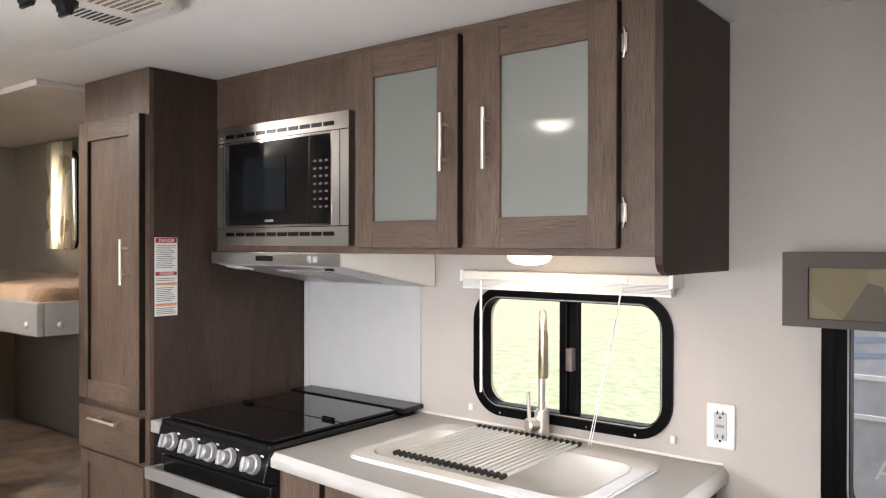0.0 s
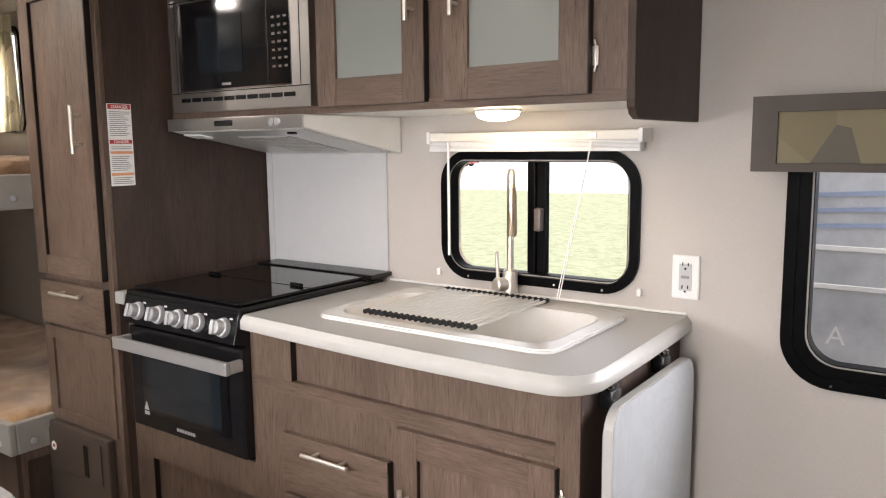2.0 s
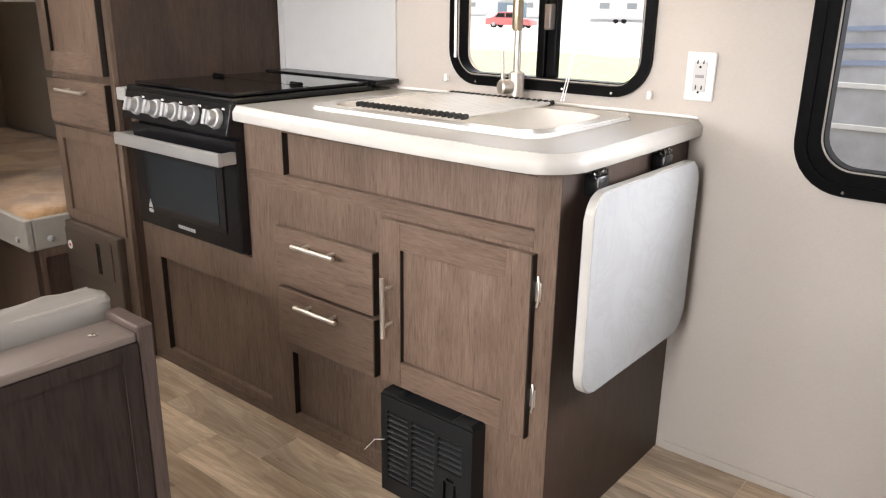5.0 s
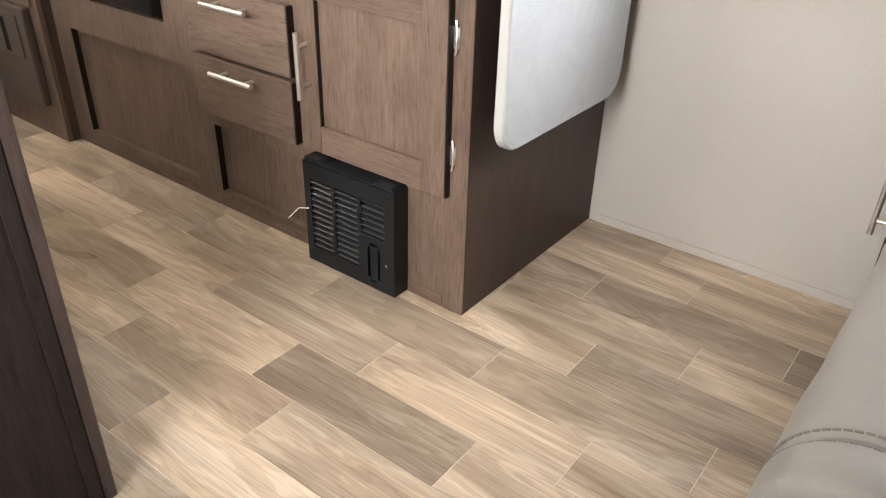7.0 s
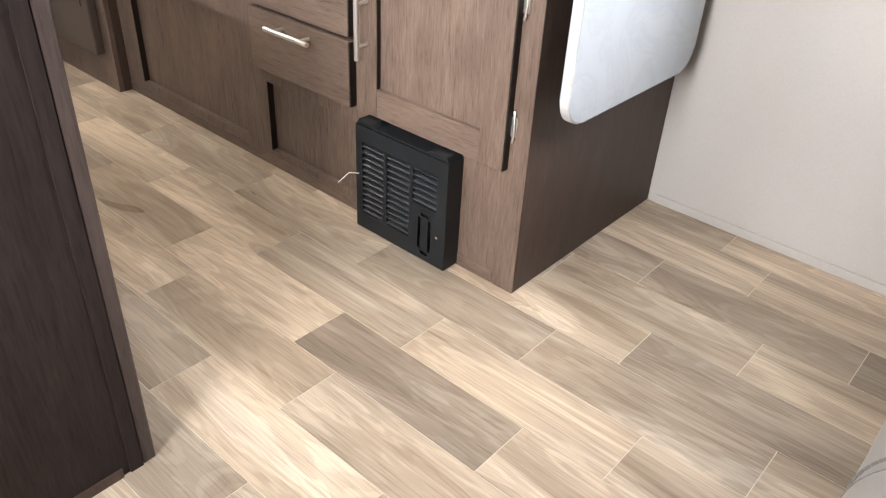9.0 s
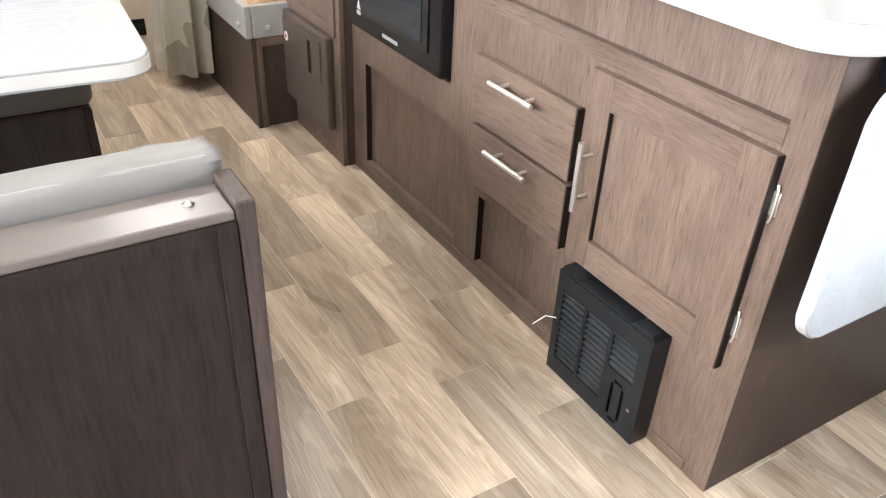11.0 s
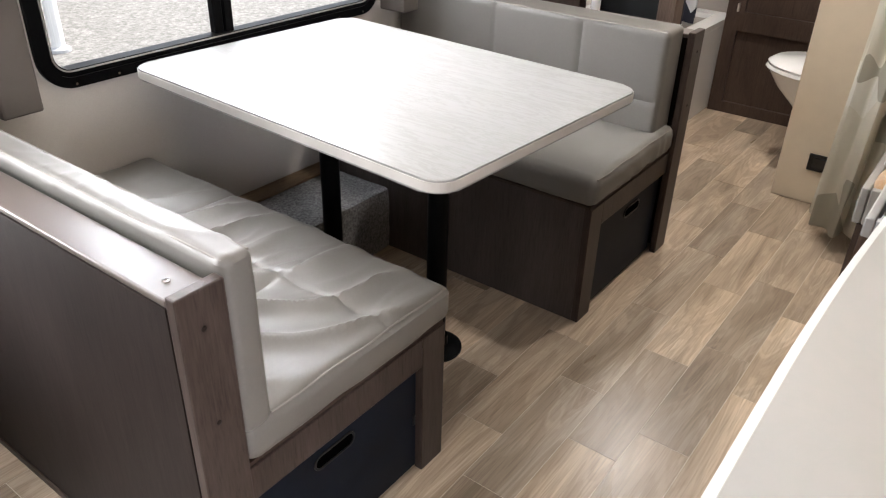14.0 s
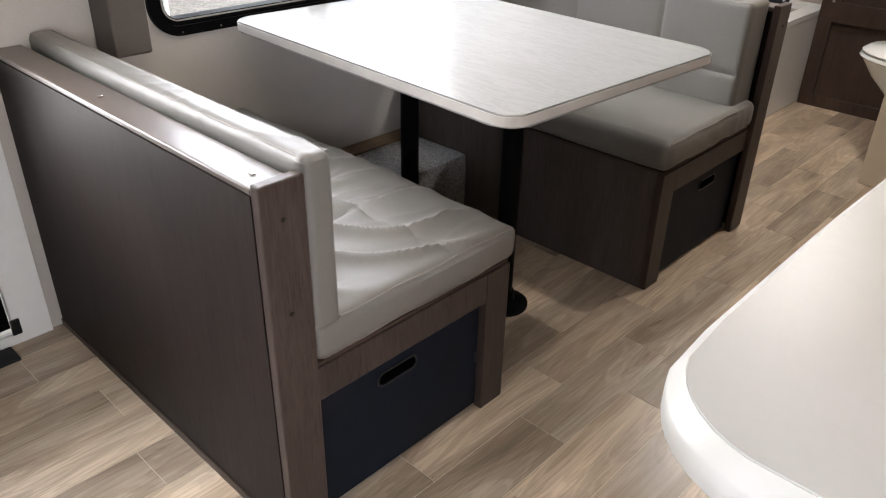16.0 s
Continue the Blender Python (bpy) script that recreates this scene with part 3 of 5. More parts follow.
# ---- cabinet pieces ----
def bar_handle(parent, p0, p1, out, name="handle"):
    """A nickel bar pull on two posts; out: the way it stands off the door."""
    p0, p1, out = Vector(p0), Vector(p1), Vector(out)
    d = (p1 - p0).normalized()
    bm = rod(bmesh.new(), p0 + out, p1 + out, 0.0058, 12)
    q = (p1 - p0).length * 0.2
    for c in (p0 + d * q, p1 - d * q):
        rod(bm, c, c + out, 0.0045, 10)
    return part(name, bm, nickel, parent, "satin nickel bar handle", smooth=True)


def shaker(parent, x0, x1, z0, z1, yf, t=0.02, fr=0.058, glass=False, name="door"):
    """A framed door: stiles with upright grain, rails with level grain, a sunk panel."""
    b, h = 0.0012, fr * 1.08
    ob = part(name, a_box(x0, x0 + fr, yf, yf + t, z0, z1, bev=b), wood_v, parent)
    part("stile", a_box(x1 - fr, x1, yf, yf + t, z0, z1, bev=b), wood_v, ob)
    part("rail", a_box(x0 + fr, x1 - fr, yf + 0.0004, yf + t, z0, z0 + h, bev=b), wood_h, ob)
    part("rail", a_box(x0 + fr, x1 - fr, yf + 0.0004, yf + t, z1 - h, z1, bev=b), wood_h, ob)
    if not glass:
        part("panel", a_box(x0 + fr - 0.004, x1 - fr + 0.004, yf + 0.011, yf + t - 0.001, z0 + fr, z1 - fr), wood_v, ob)
        # dark strip paints the shade on the stile's inner edge
        part("groove_shade", a_box(x0 + fr, x0 + fr + 0.0014, yf + 0.0012, yf + 0.0109, z0 + h, z1 - h), edge_shade_and_nail, ob)
    if glass:
        part("glass_panel", a_box(x0 + fr - 0.004, x1 - fr + 0.004, yf + 0.009, yf + 0.014, z0 + fr, z1 - fr), frosted_mat, ob, "frosted glass panel")
    return ob


def hinge(parent, x, y, z):
    bm = a_box(x - 0.001, x + 0.012, y - 0.003, y + 0.001, z - 0.02, z + 0.02, bev=0.001)
    tube(bm, [(x + 0.004, y - 0.003, z - 0.032), (x + 0.008, y - 0.006, z - 0.022), (x + 0.009, y - 0.006, z), (x + 0.008, y - 0.006, z + 0.022), (x + 0.004, y - 0.003, z + 0.032)], 0.0024, 8)
    return part("hinge", bm, nickel, parent, "bright metal hinge", smooth=True)


# ---- base cabinet under the sink and stove ----
base = tagged(empty("base_cabinet"), "grey brown wood base cabinet with drawers and door", "cabinet")
bm = plate(bmesh.new(), "y", (PANTRY_R + 0.001, -0.625, 0.0, 0.849),
           [(-1.43, -0.676, 0.724, 0.833), (-1.43, -1.09, 0.045, 0.236), (-2.06, -1.53, 0.052, 0.37), (-2.125, -1.583, 0.47, 0.87)], FACE, FACE + 0.018)
part("face_frame", bm, wood_v, base)
part("body", plate(bmesh.new(), "y", (PANTRY_R + 0.001, -0.64, 0.0, 0.848), [(-2.125, -1.583, 0.47, 0.87)], FACE + 0.0182, FACE + 0.026), wood_v, base)
# dark strips paint shade along the recess edges
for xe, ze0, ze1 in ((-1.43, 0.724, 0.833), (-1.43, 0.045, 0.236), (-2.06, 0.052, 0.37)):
    part("recess_shade", a_box(xe, xe + 0.0015, FACE + 0.0004, FACE + 0.018, ze0, ze1), edge_shade_and_nail, base)
part("recess_shade", a_box(-1.43, -0.676, FACE + 0.0004, FACE + 0.018, 0.8315, 0.833), edge_shade_and_nail, base)
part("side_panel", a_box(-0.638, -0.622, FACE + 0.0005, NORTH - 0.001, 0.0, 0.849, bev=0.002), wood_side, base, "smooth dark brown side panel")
part("corner_post", a_box(-0.6755, -0.6215, FACE - 0.003, FACE - 0.0005, 0.0, 0.8488, bev=0.0012), wood_v, base)
bm = a_box(-1.575, -0.677, FACE - 0.0016, FACE, 0.69, 0.7225, bev=0.0006)
part("rail", bm, wood_h, base)
part("toe_rail", a_box(-2.146, -0.68, FACE - 0.0022, FACE, 0.0, 0.03, bev=0.001), wood_h, base)
for a, b in ((0.435, 0.593), (0.275, 0.426)):
    bm = a_box(-1.452, -1.1, FACE - 0.02, FACE - 0.001, a, b, bev=0.002)
    dr = part("drawer", bm, wood_h, base)
    zh = (a + b) / 2 + 0.0485
    bar_handle(dr, (-1.352, FACE - 0.02, zh), (-1.2, FACE - 0.02, zh), (0, -0.03, 0))
    # shade painted on the drawer's right edge
    part("shadow_edge", a_box(-1.0995, -1.0965, FACE - 0.019, FACE - 0.001, a + 0.002, b - 0.002), edge_shade_and_nail, dr)
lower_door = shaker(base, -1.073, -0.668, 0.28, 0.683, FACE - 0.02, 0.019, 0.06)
# shade painted on the door's right edge
part("door_edge_shade", a_box(-0.6678, -0.665, FACE - 0.019, FACE - 0.001, 0.281, 0.682), edge_shade_and_nail, lower_door)
bar_handle(lower_door, (-1.04, FACE - 0.02, 0.408), (-1.04, FACE - 0.02, 0.553), (0, -0.03, 0))
for z in (0.605, 0.372):
    hinge(base, -0.664, FACE - 0.003, z)

# ---- countertop with bowed front ----
ctr = tagged(empty("countertop", (0, 0, -0.012)), "cream marbled countertop with a bowed front edge", "countertop")


def counter_outline(grow=0.0):
    pts = [(-1.575, NORTH - 0.002), (-1.575, 1.462 - grow)]
    for k in range(1, 13):
        u = k / 12
        x = -1.575 + u * 0.85
        pts.append((x, 1.462 - 0.034 * math.sin(min(1, u * 1.25) * math.pi / 2) - grow))
    cx, cy, r = -0.686, 1.519, 0.09
    for k in range(1, 9):
        t = radians(-84 + k * 9.5)
        pts.append((cx + (r + grow) * math.cos(t), cy + (r + grow) * math.sin(t)))
    for k in range(1, 6):
        u = k / 5
        pts.append((-0.596 + grow - 0.01 * u * u, 1.519 + (NORTH - 0.002 - 1.519) * u))
    return pts


def ring_cut(bm, outline, hole, axis, a0, a1):
    """A slab with one rounded hole, capped by bridging the two outlines."""
    loops = []
    for pts in (outline, hole):
        vs = [bm.verts.new(to3(axis, p, a1)) for p in pts]
        loops.append([bm.edges.new((vs[i], vs[(i + 1) % len(vs)])) for i in range(len(vs))])
    bmesh.ops.triangle_fill(bm, use_beauty=True, edges=loops[0] + loops[1])
    fs = bm.faces[:]
    ext = bmesh.ops.extrude_face_region(bm, geom=fs)
    vec = Vector(to3(axis, (0, 0), a0 - a1))
    bmesh.ops.translate(bm, vec=vec, verts=[g for g in ext["geom"] if isinstance(g, bmesh.types.BMVert)])
    return bm


SINK = (-1.402, -0.716, 1.54, 1.975)
BOWL = (-1.366, -0.756, 1.588, 1.905)
part("slab", ring_cut(bmesh.new(), counter_outline(0), rrect(SINK[0] + 0.02, SINK[1] - 0.02, SINK[2] + 0.02, SINK[3] - 0.02, 0.04, 5), "z", 0.866, 0.9), counter_mat, ctr)
band = bmesh.new()
prof = counter_outline(0)[1:]
loops = []
for grow, z in ((0.0, 0.862), (0.011, 0.862), (0.0125, 0.864), (0.0125, 0.883), (0.011, 0.886), (0.001, 0.8985), (0.0, 0.8985)):
    row = []
    for k, (px, py) in enumerate(prof):
        a, b = prof[max(k - 1, 0)], prof[min(k + 1, len(prof) - 1)]
        d = Vector((b[0] - a[0], b[1] - a[1], 0)).normalized()
        row.append(band.verts.new((px + d.y * grow, py - d.x * grow, z)))
    loops.append(row)
for A, B in zip(loops, loops[1:]):
    for k in range(len(A) - 1):
        band.faces.new((A[k], A[k + 1], B[k + 1], B[k]))
bmesh.ops.remove_doubles(band, verts=band.verts[:], dist=0.0006)
part("edge_band", band, counter_edge, ctr, "cream edge band", smooth=True)
strip = part("filler_strip", a_box(PANTRY_R + 0.002, -2.096, 1.445, NORTH - 0.012, 0.868, 0.905, bev=0.003), counter_mat, ctr)
part("caulk_line", a_box(-1.574, -0.606, NORTH - 0.008, NORTH - 0.001, 0.9005, 0.908, bev=0.003), white_plastic, ctr)

# ---- sink ----
sink = tagged(empty("sink", (0, 0, -0.012)), "white drop-in sink with a wide rim", "sink")
bm = ring_cut(bmesh.new(), rrect(*SINK, 0.05, 6), rrect(*BOWL, 0.06, 6), "z", 0.9005, 0.91)
bmesh.ops.bevel(bm, geom=[e for e in bm.edges if abs(e.verts[0].co.z - 0.91) < 1e-4 and abs(e.verts[1].co.z - 0.91) < 1e-4 and len(e.link_faces) == 2 and abs(e.calc_face_angle(0)) > 1.2], offset=0.004, segments=2, affect="EDGES")
part("rim", bm, sink_white, sink, smooth=True)
bm = bmesh.new()
loops = []
for r, z, inset in ((0.06, 0.9095, 0), (0.065, 0.86, 0.012), (0.07, 0.775, 0.03), (0.06, 0.762, 0.06)):
    loops.append([bm.verts.new((*p, z)) for p in rrect(BOWL[0] + inset, BOWL[1] - inset, BOWL[2] + inset, BOWL[3] - inset, r, 6)])
for A, B in zip(loops, loops[1:]):
    for i in range(len(A)):
        bm.faces.new((A[i], A[(i + 1) % len(A)], B[(i + 1) % len(A)], B[i]))
bm.faces.new(loops[-1])
part("bowl", bm, sink_white, sink, smooth=True)
part("drain", turned(bmesh.new(), (-1.08, 1.75, 0.763), (0, 0, 1), [(0, 0.042), (0.003, 0.042), (0.004, 0.03), (0.001, 0.012)], 20), chrome, sink, smooth=True)

# rolled drying rack over the bowl
rack = tagged(empty("drying_rack", (0.02, -0.014, -0.012)), "roll-up steel drying rack with black rubber ends", "dish rack")
N_ROD = 19
for k in range(N_ROD):
    x = -1.3 + k * (0.325 / (N_ROD - 1))
    part("steel_rod", rod(bmesh.new(), (x, 1.628, 0.9165), (x, 1.985, 0.9165), 0.0042, 8), rack_steel, rack)
for y in (1.628, 1.985):
    for k in range(N_ROD):
        x = -1.3 + k * (0.325 / (N_ROD - 1))
        bm = rod(bmesh.new(), (x, y - 0.009, 0.9165), (x, y + 0.009, 0.9165), 0.0064, 10)
        if k:
            box(bm, x - 0.0118, x - 0.0058, y - 0.006, y + 0.006, 0.914, 0.919)
        part("rubber_end", bm, black_rubber, rack, "black rubber end cap")

# pull-down tap
# nickel whose golden reflection is put into the base colour
nickel_gold_reflection = plain("nickel with painted golden reflection", (0.55, 0.45, 0.33), 0.3, 0.9, vary=0.04)
tap = tagged(empty("kitchen_tap", (0, 0, -0.012)), "satin nickel pull-down kitchen tap", "faucet")
TX, TY = -1.09, 2.01
AIM = Vector((0.54, -0.84, 0))
part("base", turned(bmesh.new(), (TX, TY, 0.9005), (0, 0, 1), [(0, 0.026), (0.006, 0.026), (0.01, 0.021), (0.08, 0.021), (0.086, 0.014)], 24), nickel, tap, smooth=True)
pts = [(TX, TY, 0.98), (TX, TY, 1.1), (TX, TY, 1.19)]
for k in range(1, 13):
    a = math.pi * k / 12
    c = Vector((TX, TY, 1.19)) + AIM * 0.055
    pts.append(tuple(c - AIM * 0.055 * math.cos(a) + Vector((0, 0, 0.07 * math.sin(a)))))
part("neck", tube(bmesh.new(), pts, 0.0098, 14), nickel, tap, smooth=True)
e = Vector(pts[-1])
part("spray_head", turned(bmesh.new(), e + Vector((0, 0, 0.03)), (0, 0, -1), [(0, 0.0105), (0.02, 0.0125), (0.12, 0.014), (0.128, 0.011)], 18), nickel_gold_reflection, tap, smooth=True)
k0 = Vector((TX, TY, 0.945))
bm = turned(bmesh.new(), k0, Vector((-0.45, -0.9, 0)), [(0.015, 0.019), (0.045, 0.02), (0.05, 0.016)], 20)
rod(bm, k0 + Vector((-0.018, -0.036, 0.01)), k0 + Vector((-0.02, -0.04, 0.095)), 0.005, 10)
part("lever", bm, nickel, tap, smooth=True)

# ---- stove ----
handle_steel = plain("satin steel", (0.42, 0.415, 0.405), 0.32, 0.6, vary=0.02)
stove = tagged(empty("stove"), "black gas stove with steel handle and glass lid", "stove")
SX0, SX1 = -2.092, -1.578
part("body", a_box(SX0 + 0.006, SX1 - 0.004, 1.475, NORTH - 0.03, 0.48, 0.893), black_enamel, stove)
part("cooktop_frame", a_box(SX0, SX1, 1.45, 1.96, 0.888, 0.904, bev=0.004), black_enamel, stove)
lid = part("glass_lid", a_box(SX0 + 0.02, SX1 - 0.012, 1.468, 1.72, 0.9065, 0.915, bev=0.002), black_gloss, stove, "folding black glass lid")
part("glass_leaf", a_box(SX0 + 0.02, SX1 - 0.012, 1.724, 1.955, 0.9065, 0.915, bev=0.002), black_gloss, stove)
for x in (SX0 + 0.07, SX1 - 0.07):
    bm = a_box(x - 0.02, x + 0.02, 1.712, 1.732, 0.9155, 0.92, bev=0.002)
    rod(bm, (x - 0.024, 1.722, 0.921), (x + 0.024, 1.722, 0.921), 0.004, 8)
    part("lid_hinge", bm, black_matt, stove)
part("rear_vent", a_box(SX0 - 0.002, SX1 + 0.02, 1.958, NORTH - 0.012, 0.9045, 0.92, bev=0.004), black_enamel, stove)
bm = bmesh.new()
prism(bm, [(1.476, 0.89), (1.449, 0.89), (1.428, 0.812), (1.476, 0.8)], "x", SX0, SX1, bev=0.002)
panel = part("control_panel", bm, black_enamel, stove)
TILT = Vector((0, -0.966, 0.26))
for k in range(5):
    x = (-2.01, -1.91, -1.82, -1.732, -1.627)[k]
    c = Vector((x, 1.438, 0.85))
    bm = turned(bmesh.new(), c, TILT, [(0, 0.026), (0.004, 0.027), (0.014, 0.024), (0.016, 0.02), (0.034, 0.019), (0.037, 0.016)], 22)
    kn = part("knob", bm, knob_silver, stove, "silver control knob", smooth=True)
    m = Matrix.Translation(c + TILT * 0.03) @ Euler((radians(-15), radians(random.uniform(-6, 6)), 0)).to_matrix().to_4x4()
    bm = a_box(-0.006, 0.006, -0.014, 0.002, -0.019, 0.019, bev=0.002)
    bmesh.ops.transform(bm, matrix=m, verts=bm.verts[:])
    part("grip", bm, knob_silver, kn)
    bm = bmesh.new()
    for j in range(2):
        box(bm, x + 0.028 + j * 0.007, x + 0.032 + j * 0.007, 1.4352, 1.4365, 0.876, 0.881)
    part("marking", bm, label_paper, panel)
part("oven_door", a_box(SX0, SX1, 1.452, 1.474, 0.488, 0.795, bev=0.004), black_enamel, stove)
part("oven_glass", a_box(SX0 + 0.06, SX1 - 0.06, 1.4485, 1.4515, 0.535, 0.725, bev=0.001), black_gloss, stove, "dark oven window")
part("inner_pane", a_box(SX0 + 0.085, SX1 - 0.09, 1.4472, 1.4484, 0.552, 0.708, bev=0.0004), oven_pane, stove, "blue black inner oven pane")
bm = a_box(SX0 - 0.002, SX1 + 0.004, 1.395, 1.411, 0.735, 0.77, bev=0.003)
for x0_, x1_ in ((SX0 - 0.002, SX0 + 0.014), (SX1 - 0.012, SX1 + 0.004)):
    box(bm, x0_, x1_, 1.4112, 1.4515, 0.737, 0.768, bev=0.002)
part("oven_handle", bm, handle_steel, stove, "brushed steel oven handle")
bm = bmesh.new()
for k in range(7):
    box(bm, -1.88 + k * 0.0125, -1.871 + k * 0.0125, 1.4508, 1.4518, 0.506, 0.516)
part("badge", bm, knob_silver, stove)
bm = bmesh.new()
prism(bm, [(-2.03, 0.545), (-2.006, 0.545), (-2.018, 0.572)], "y", 1.4478, 1.4484)
box(bm, -2.03, -2.006, 1.4478, 1.4484, 0.53, 0.541)
part("sticker", bm, knob_silver, stove)

# ---- wall cabinets ----
upper = tagged(empty("wall_cabinet"), "grey brown wood wall cabinet with frosted glass doors", "cabinet")
bm = plate(bmesh.new(), "y", (PANTRY_R + 0.001, -0.614, 1.41, TOP - 0.002), [(-2.09, -1.51, 1.44, 1.8), (-1.44, -1.17, 1.48, 1.9), (-1.03, -0.74, 1.48, 1.9)], UPPER_F, UPPER_F + 0.018)
part("face_frame", bm, wood_v, upper)
part("top_rail", a_box(PANTRY_R + 0.002, -0.615, UPPER_F - 0.002, UPPER_F - 0.0002, 1.963, TOP - 0.002), wood_h, upper)
part("bottom_rail", a_box(-1.497, -0.614, UPPER_F - 0.0035, UPPER_F - 0.0003, 1.4095, 1.434, bev=0.001), wood_h, upper)
part("bottom_panel", a_box(PANTRY_R + 0.001, -0.614, UPPER_F + 0.019, NORTH - 0.001, 1.411, 1.423), white_plastic, upper, "pale underside panel")
part("back_panel", a_box(-1.52, -0.614, NORTH - 0.02, NORTH - 0.008, 1.44, TOP - 0.003), white_plastic, upper)
bm = bmesh.new()
prism(bm, [(1.655, 1.41), (1.658, 1.395), (1.668, 1.38), (1.69, 1.371), (NORTH - 0.001, 1.371), (NORTH - 0.001, TOP - 0.002), (1.655, TOP - 0.002)], "x", -0.613, -0.594, bev=0.003)
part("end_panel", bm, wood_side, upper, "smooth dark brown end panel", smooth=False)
d1 = shaker(upper, -1.484, -1.13, 1.426, 1.958, UPPER_F - 0.02, 0.019, 0.066, glass=True)
d2 = shaker(upper, -1.072, -0.704, 1.426, 1.958, UPPER_F - 0.02, 0.019, 0.068, glass=True)
bar_handle(d1, (-1.16, UPPER_F - 0.02, 1.616), (-1.16, UPPER_F - 0.02, 1.761), (0, -0.03, 0))
bar_handle(d2, (-1.031, UPPER_F - 0.02, 1.614), (-1.031, UPPER_F - 0.02, 1.76), (0, -0.03, 0))
# right edges of both glass doors, shade painted dark
part("door_edge_shade", a_box(-1.1298, -1.127, UPPER_F - 0.0195, UPPER_F - 0.001, 1.427, 1.957), edge_shade_and_nail, d1)
part("door_edge_shade", a_box(-0.7038, -0.701, UPPER_F - 0.0195, UPPER_F - 0.001, 1.427, 1.957), edge_shade_and_nail, d2)
for z in (1.868, 1.504):
    hinge(upper, -0.699, UPPER_F - 0.003, z)

# built-in microwave
mw = tagged(empty("microwave"), "built-in microwave with brushed steel surround", "microwave")
MX0, MX1, MZ0, MZ1 = -2.1, -1.499, 1.43, 1.807
MY = UPPER_F - 0.03
part("trim_kit", plate(bmesh.new(), "y", (MX0, MX1, MZ0, MZ1), [(MX0 + 0.045, MX1 - 0.07, MZ0 + 0.062, MZ1 - 0.056)], MY, UPPER_F - 0.001), steel, mw, "brushed steel surround")
part("front_glass", a_box(MX0 + 0.046, MX1 - 0.071, MY + 0.004, UPPER_F + 0.01, MZ0 + 0.063, MZ1 - 0.057, bev=0.002), black_gloss, mw, "black glass front")
gl = (MX0 + 0.046, MX1 - 0.071, MZ0 + 0.063, MZ1 - 0.057)
part("glass_trim", ring(bmesh.new(), rrect(gl[0] - 0.0035, gl[1] + 0.0035, gl[2] - 0.0035, gl[3] + 0.0035, 0.004, 3), rrect(gl[0] + 0.001, gl[1] - 0.001, gl[2] + 0.001, gl[3] - 0.001, 0.003, 3), "y", MY - 0.0015, MY + 0.0035), chrome, mw, "thin bright metal trim")
part("door_window", prism(bmesh.new(), rrect(gl[0] + 0.085, gl[1] - 0.2, gl[2] + 0.045, gl[3] - 0.045, 0.006, 3), "y", MY + 0.0025, MY + 0.0038), oven_pane, mw, "dark see-through door window")
for zs in (MZ0 + 0.0565, MZ1 - 0.05):
    part("trim_line", a_box(MX0 + 0.002, MX1 - 0.002, MY - 0.001, MY + 0.001, zs - 0.0012, zs + 0.0012), black_enamel, mw)
for xs in (MX0 + 0.03, MX1 - 0.035):
    part("trim_line", a_box(xs - 0.001, xs + 0.001, MY - 0.001, MY + 0.001, MZ0 + 0.058, MZ1 - 0.0515), black_enamel, mw)
part("door_split", a_box(-1.666, -1.663, MY + 0.0028, MY + 0.0045, MZ0 + 0.066, MZ1 - 0.06), black_enamel, mw)
for zr in (MZ1 - 0.03, MZ0 + 0.035):
    for k in range(10):
        x = MX0 + 0.045 + k * 0.0505
        part("vent_slot", a_box(x, x + 0.044, MY - 0.0012, MY + 0.004, zr - 0.006, zr + 0.006), black_enamel, mw)
bm = bmesh.new()
for r in range(7):
    for c in range(3):
        box(bm, -1.646 + c * 0.024, -1.634 + c * 0.024, MY + 0.0026, MY + 0.0036, 1.54 + r * 0.022, 1.546 + r * 0.022)
part("keypad", bm, trim_grey, mw, "printed keypad")
part("badge", a_box(-1.865, -1.825, MY + 0.0026, MY + 0.0036, 1.503, 1.51), grey_ink, mw)
bm = bmesh.new()
for k in range(3):
    box(bm, MX0 + 0.012, MX0 + 0.03, MY - 0.0008, MY + 0.001, 1.772 - k * 0.012, 1.777 - k * 0.012)
part("printed_marks", bm, label_paper, mw)

# range hood, wedge-shaped
hood_grey = plain("grey hood metal", (0.5, 0.495, 0.48), 0.3, 0.3, vary=0.04)
hood = tagged(empty("range_hood"), "slim stainless range hood with white side", "range hood")
HX0, HX1 = -2.112, -1.518
bm = prism(bmesh.new(), [(1.648, 1.409), (1.648, 1.374), (NORTH - 0.006, 1.298), (NORTH - 0.006, 1.409)], "x", HX0, HX1, bev=0.002)
part("shell", bm, white_plastic, hood, "white painted shell")
part("front_strip", a_box(HX0 - 0.002, HX1 + 0.002, 1.643, 1.6475, 1.3725, 1.4095, bev=0.0015), steel, hood, "brushed steel front strip")
sl = (1.374 - 1.298) / (1.648 - (NORTH - 0.006))


def under(y, off=0.003):
    return 1.374 + (y - 1.648) * sl - off


def hood_patch(name, x0, x1, y0, y1, material, off):
    bm = bmesh.new()
    prism(bm, [(y0, under(y0, off)), (y1, under(y1, off)), (y1, under(y1, -0.001)), (y0, under(y0, -0.001))], "x", x0, x1)
    return part(name, bm, material, hood)


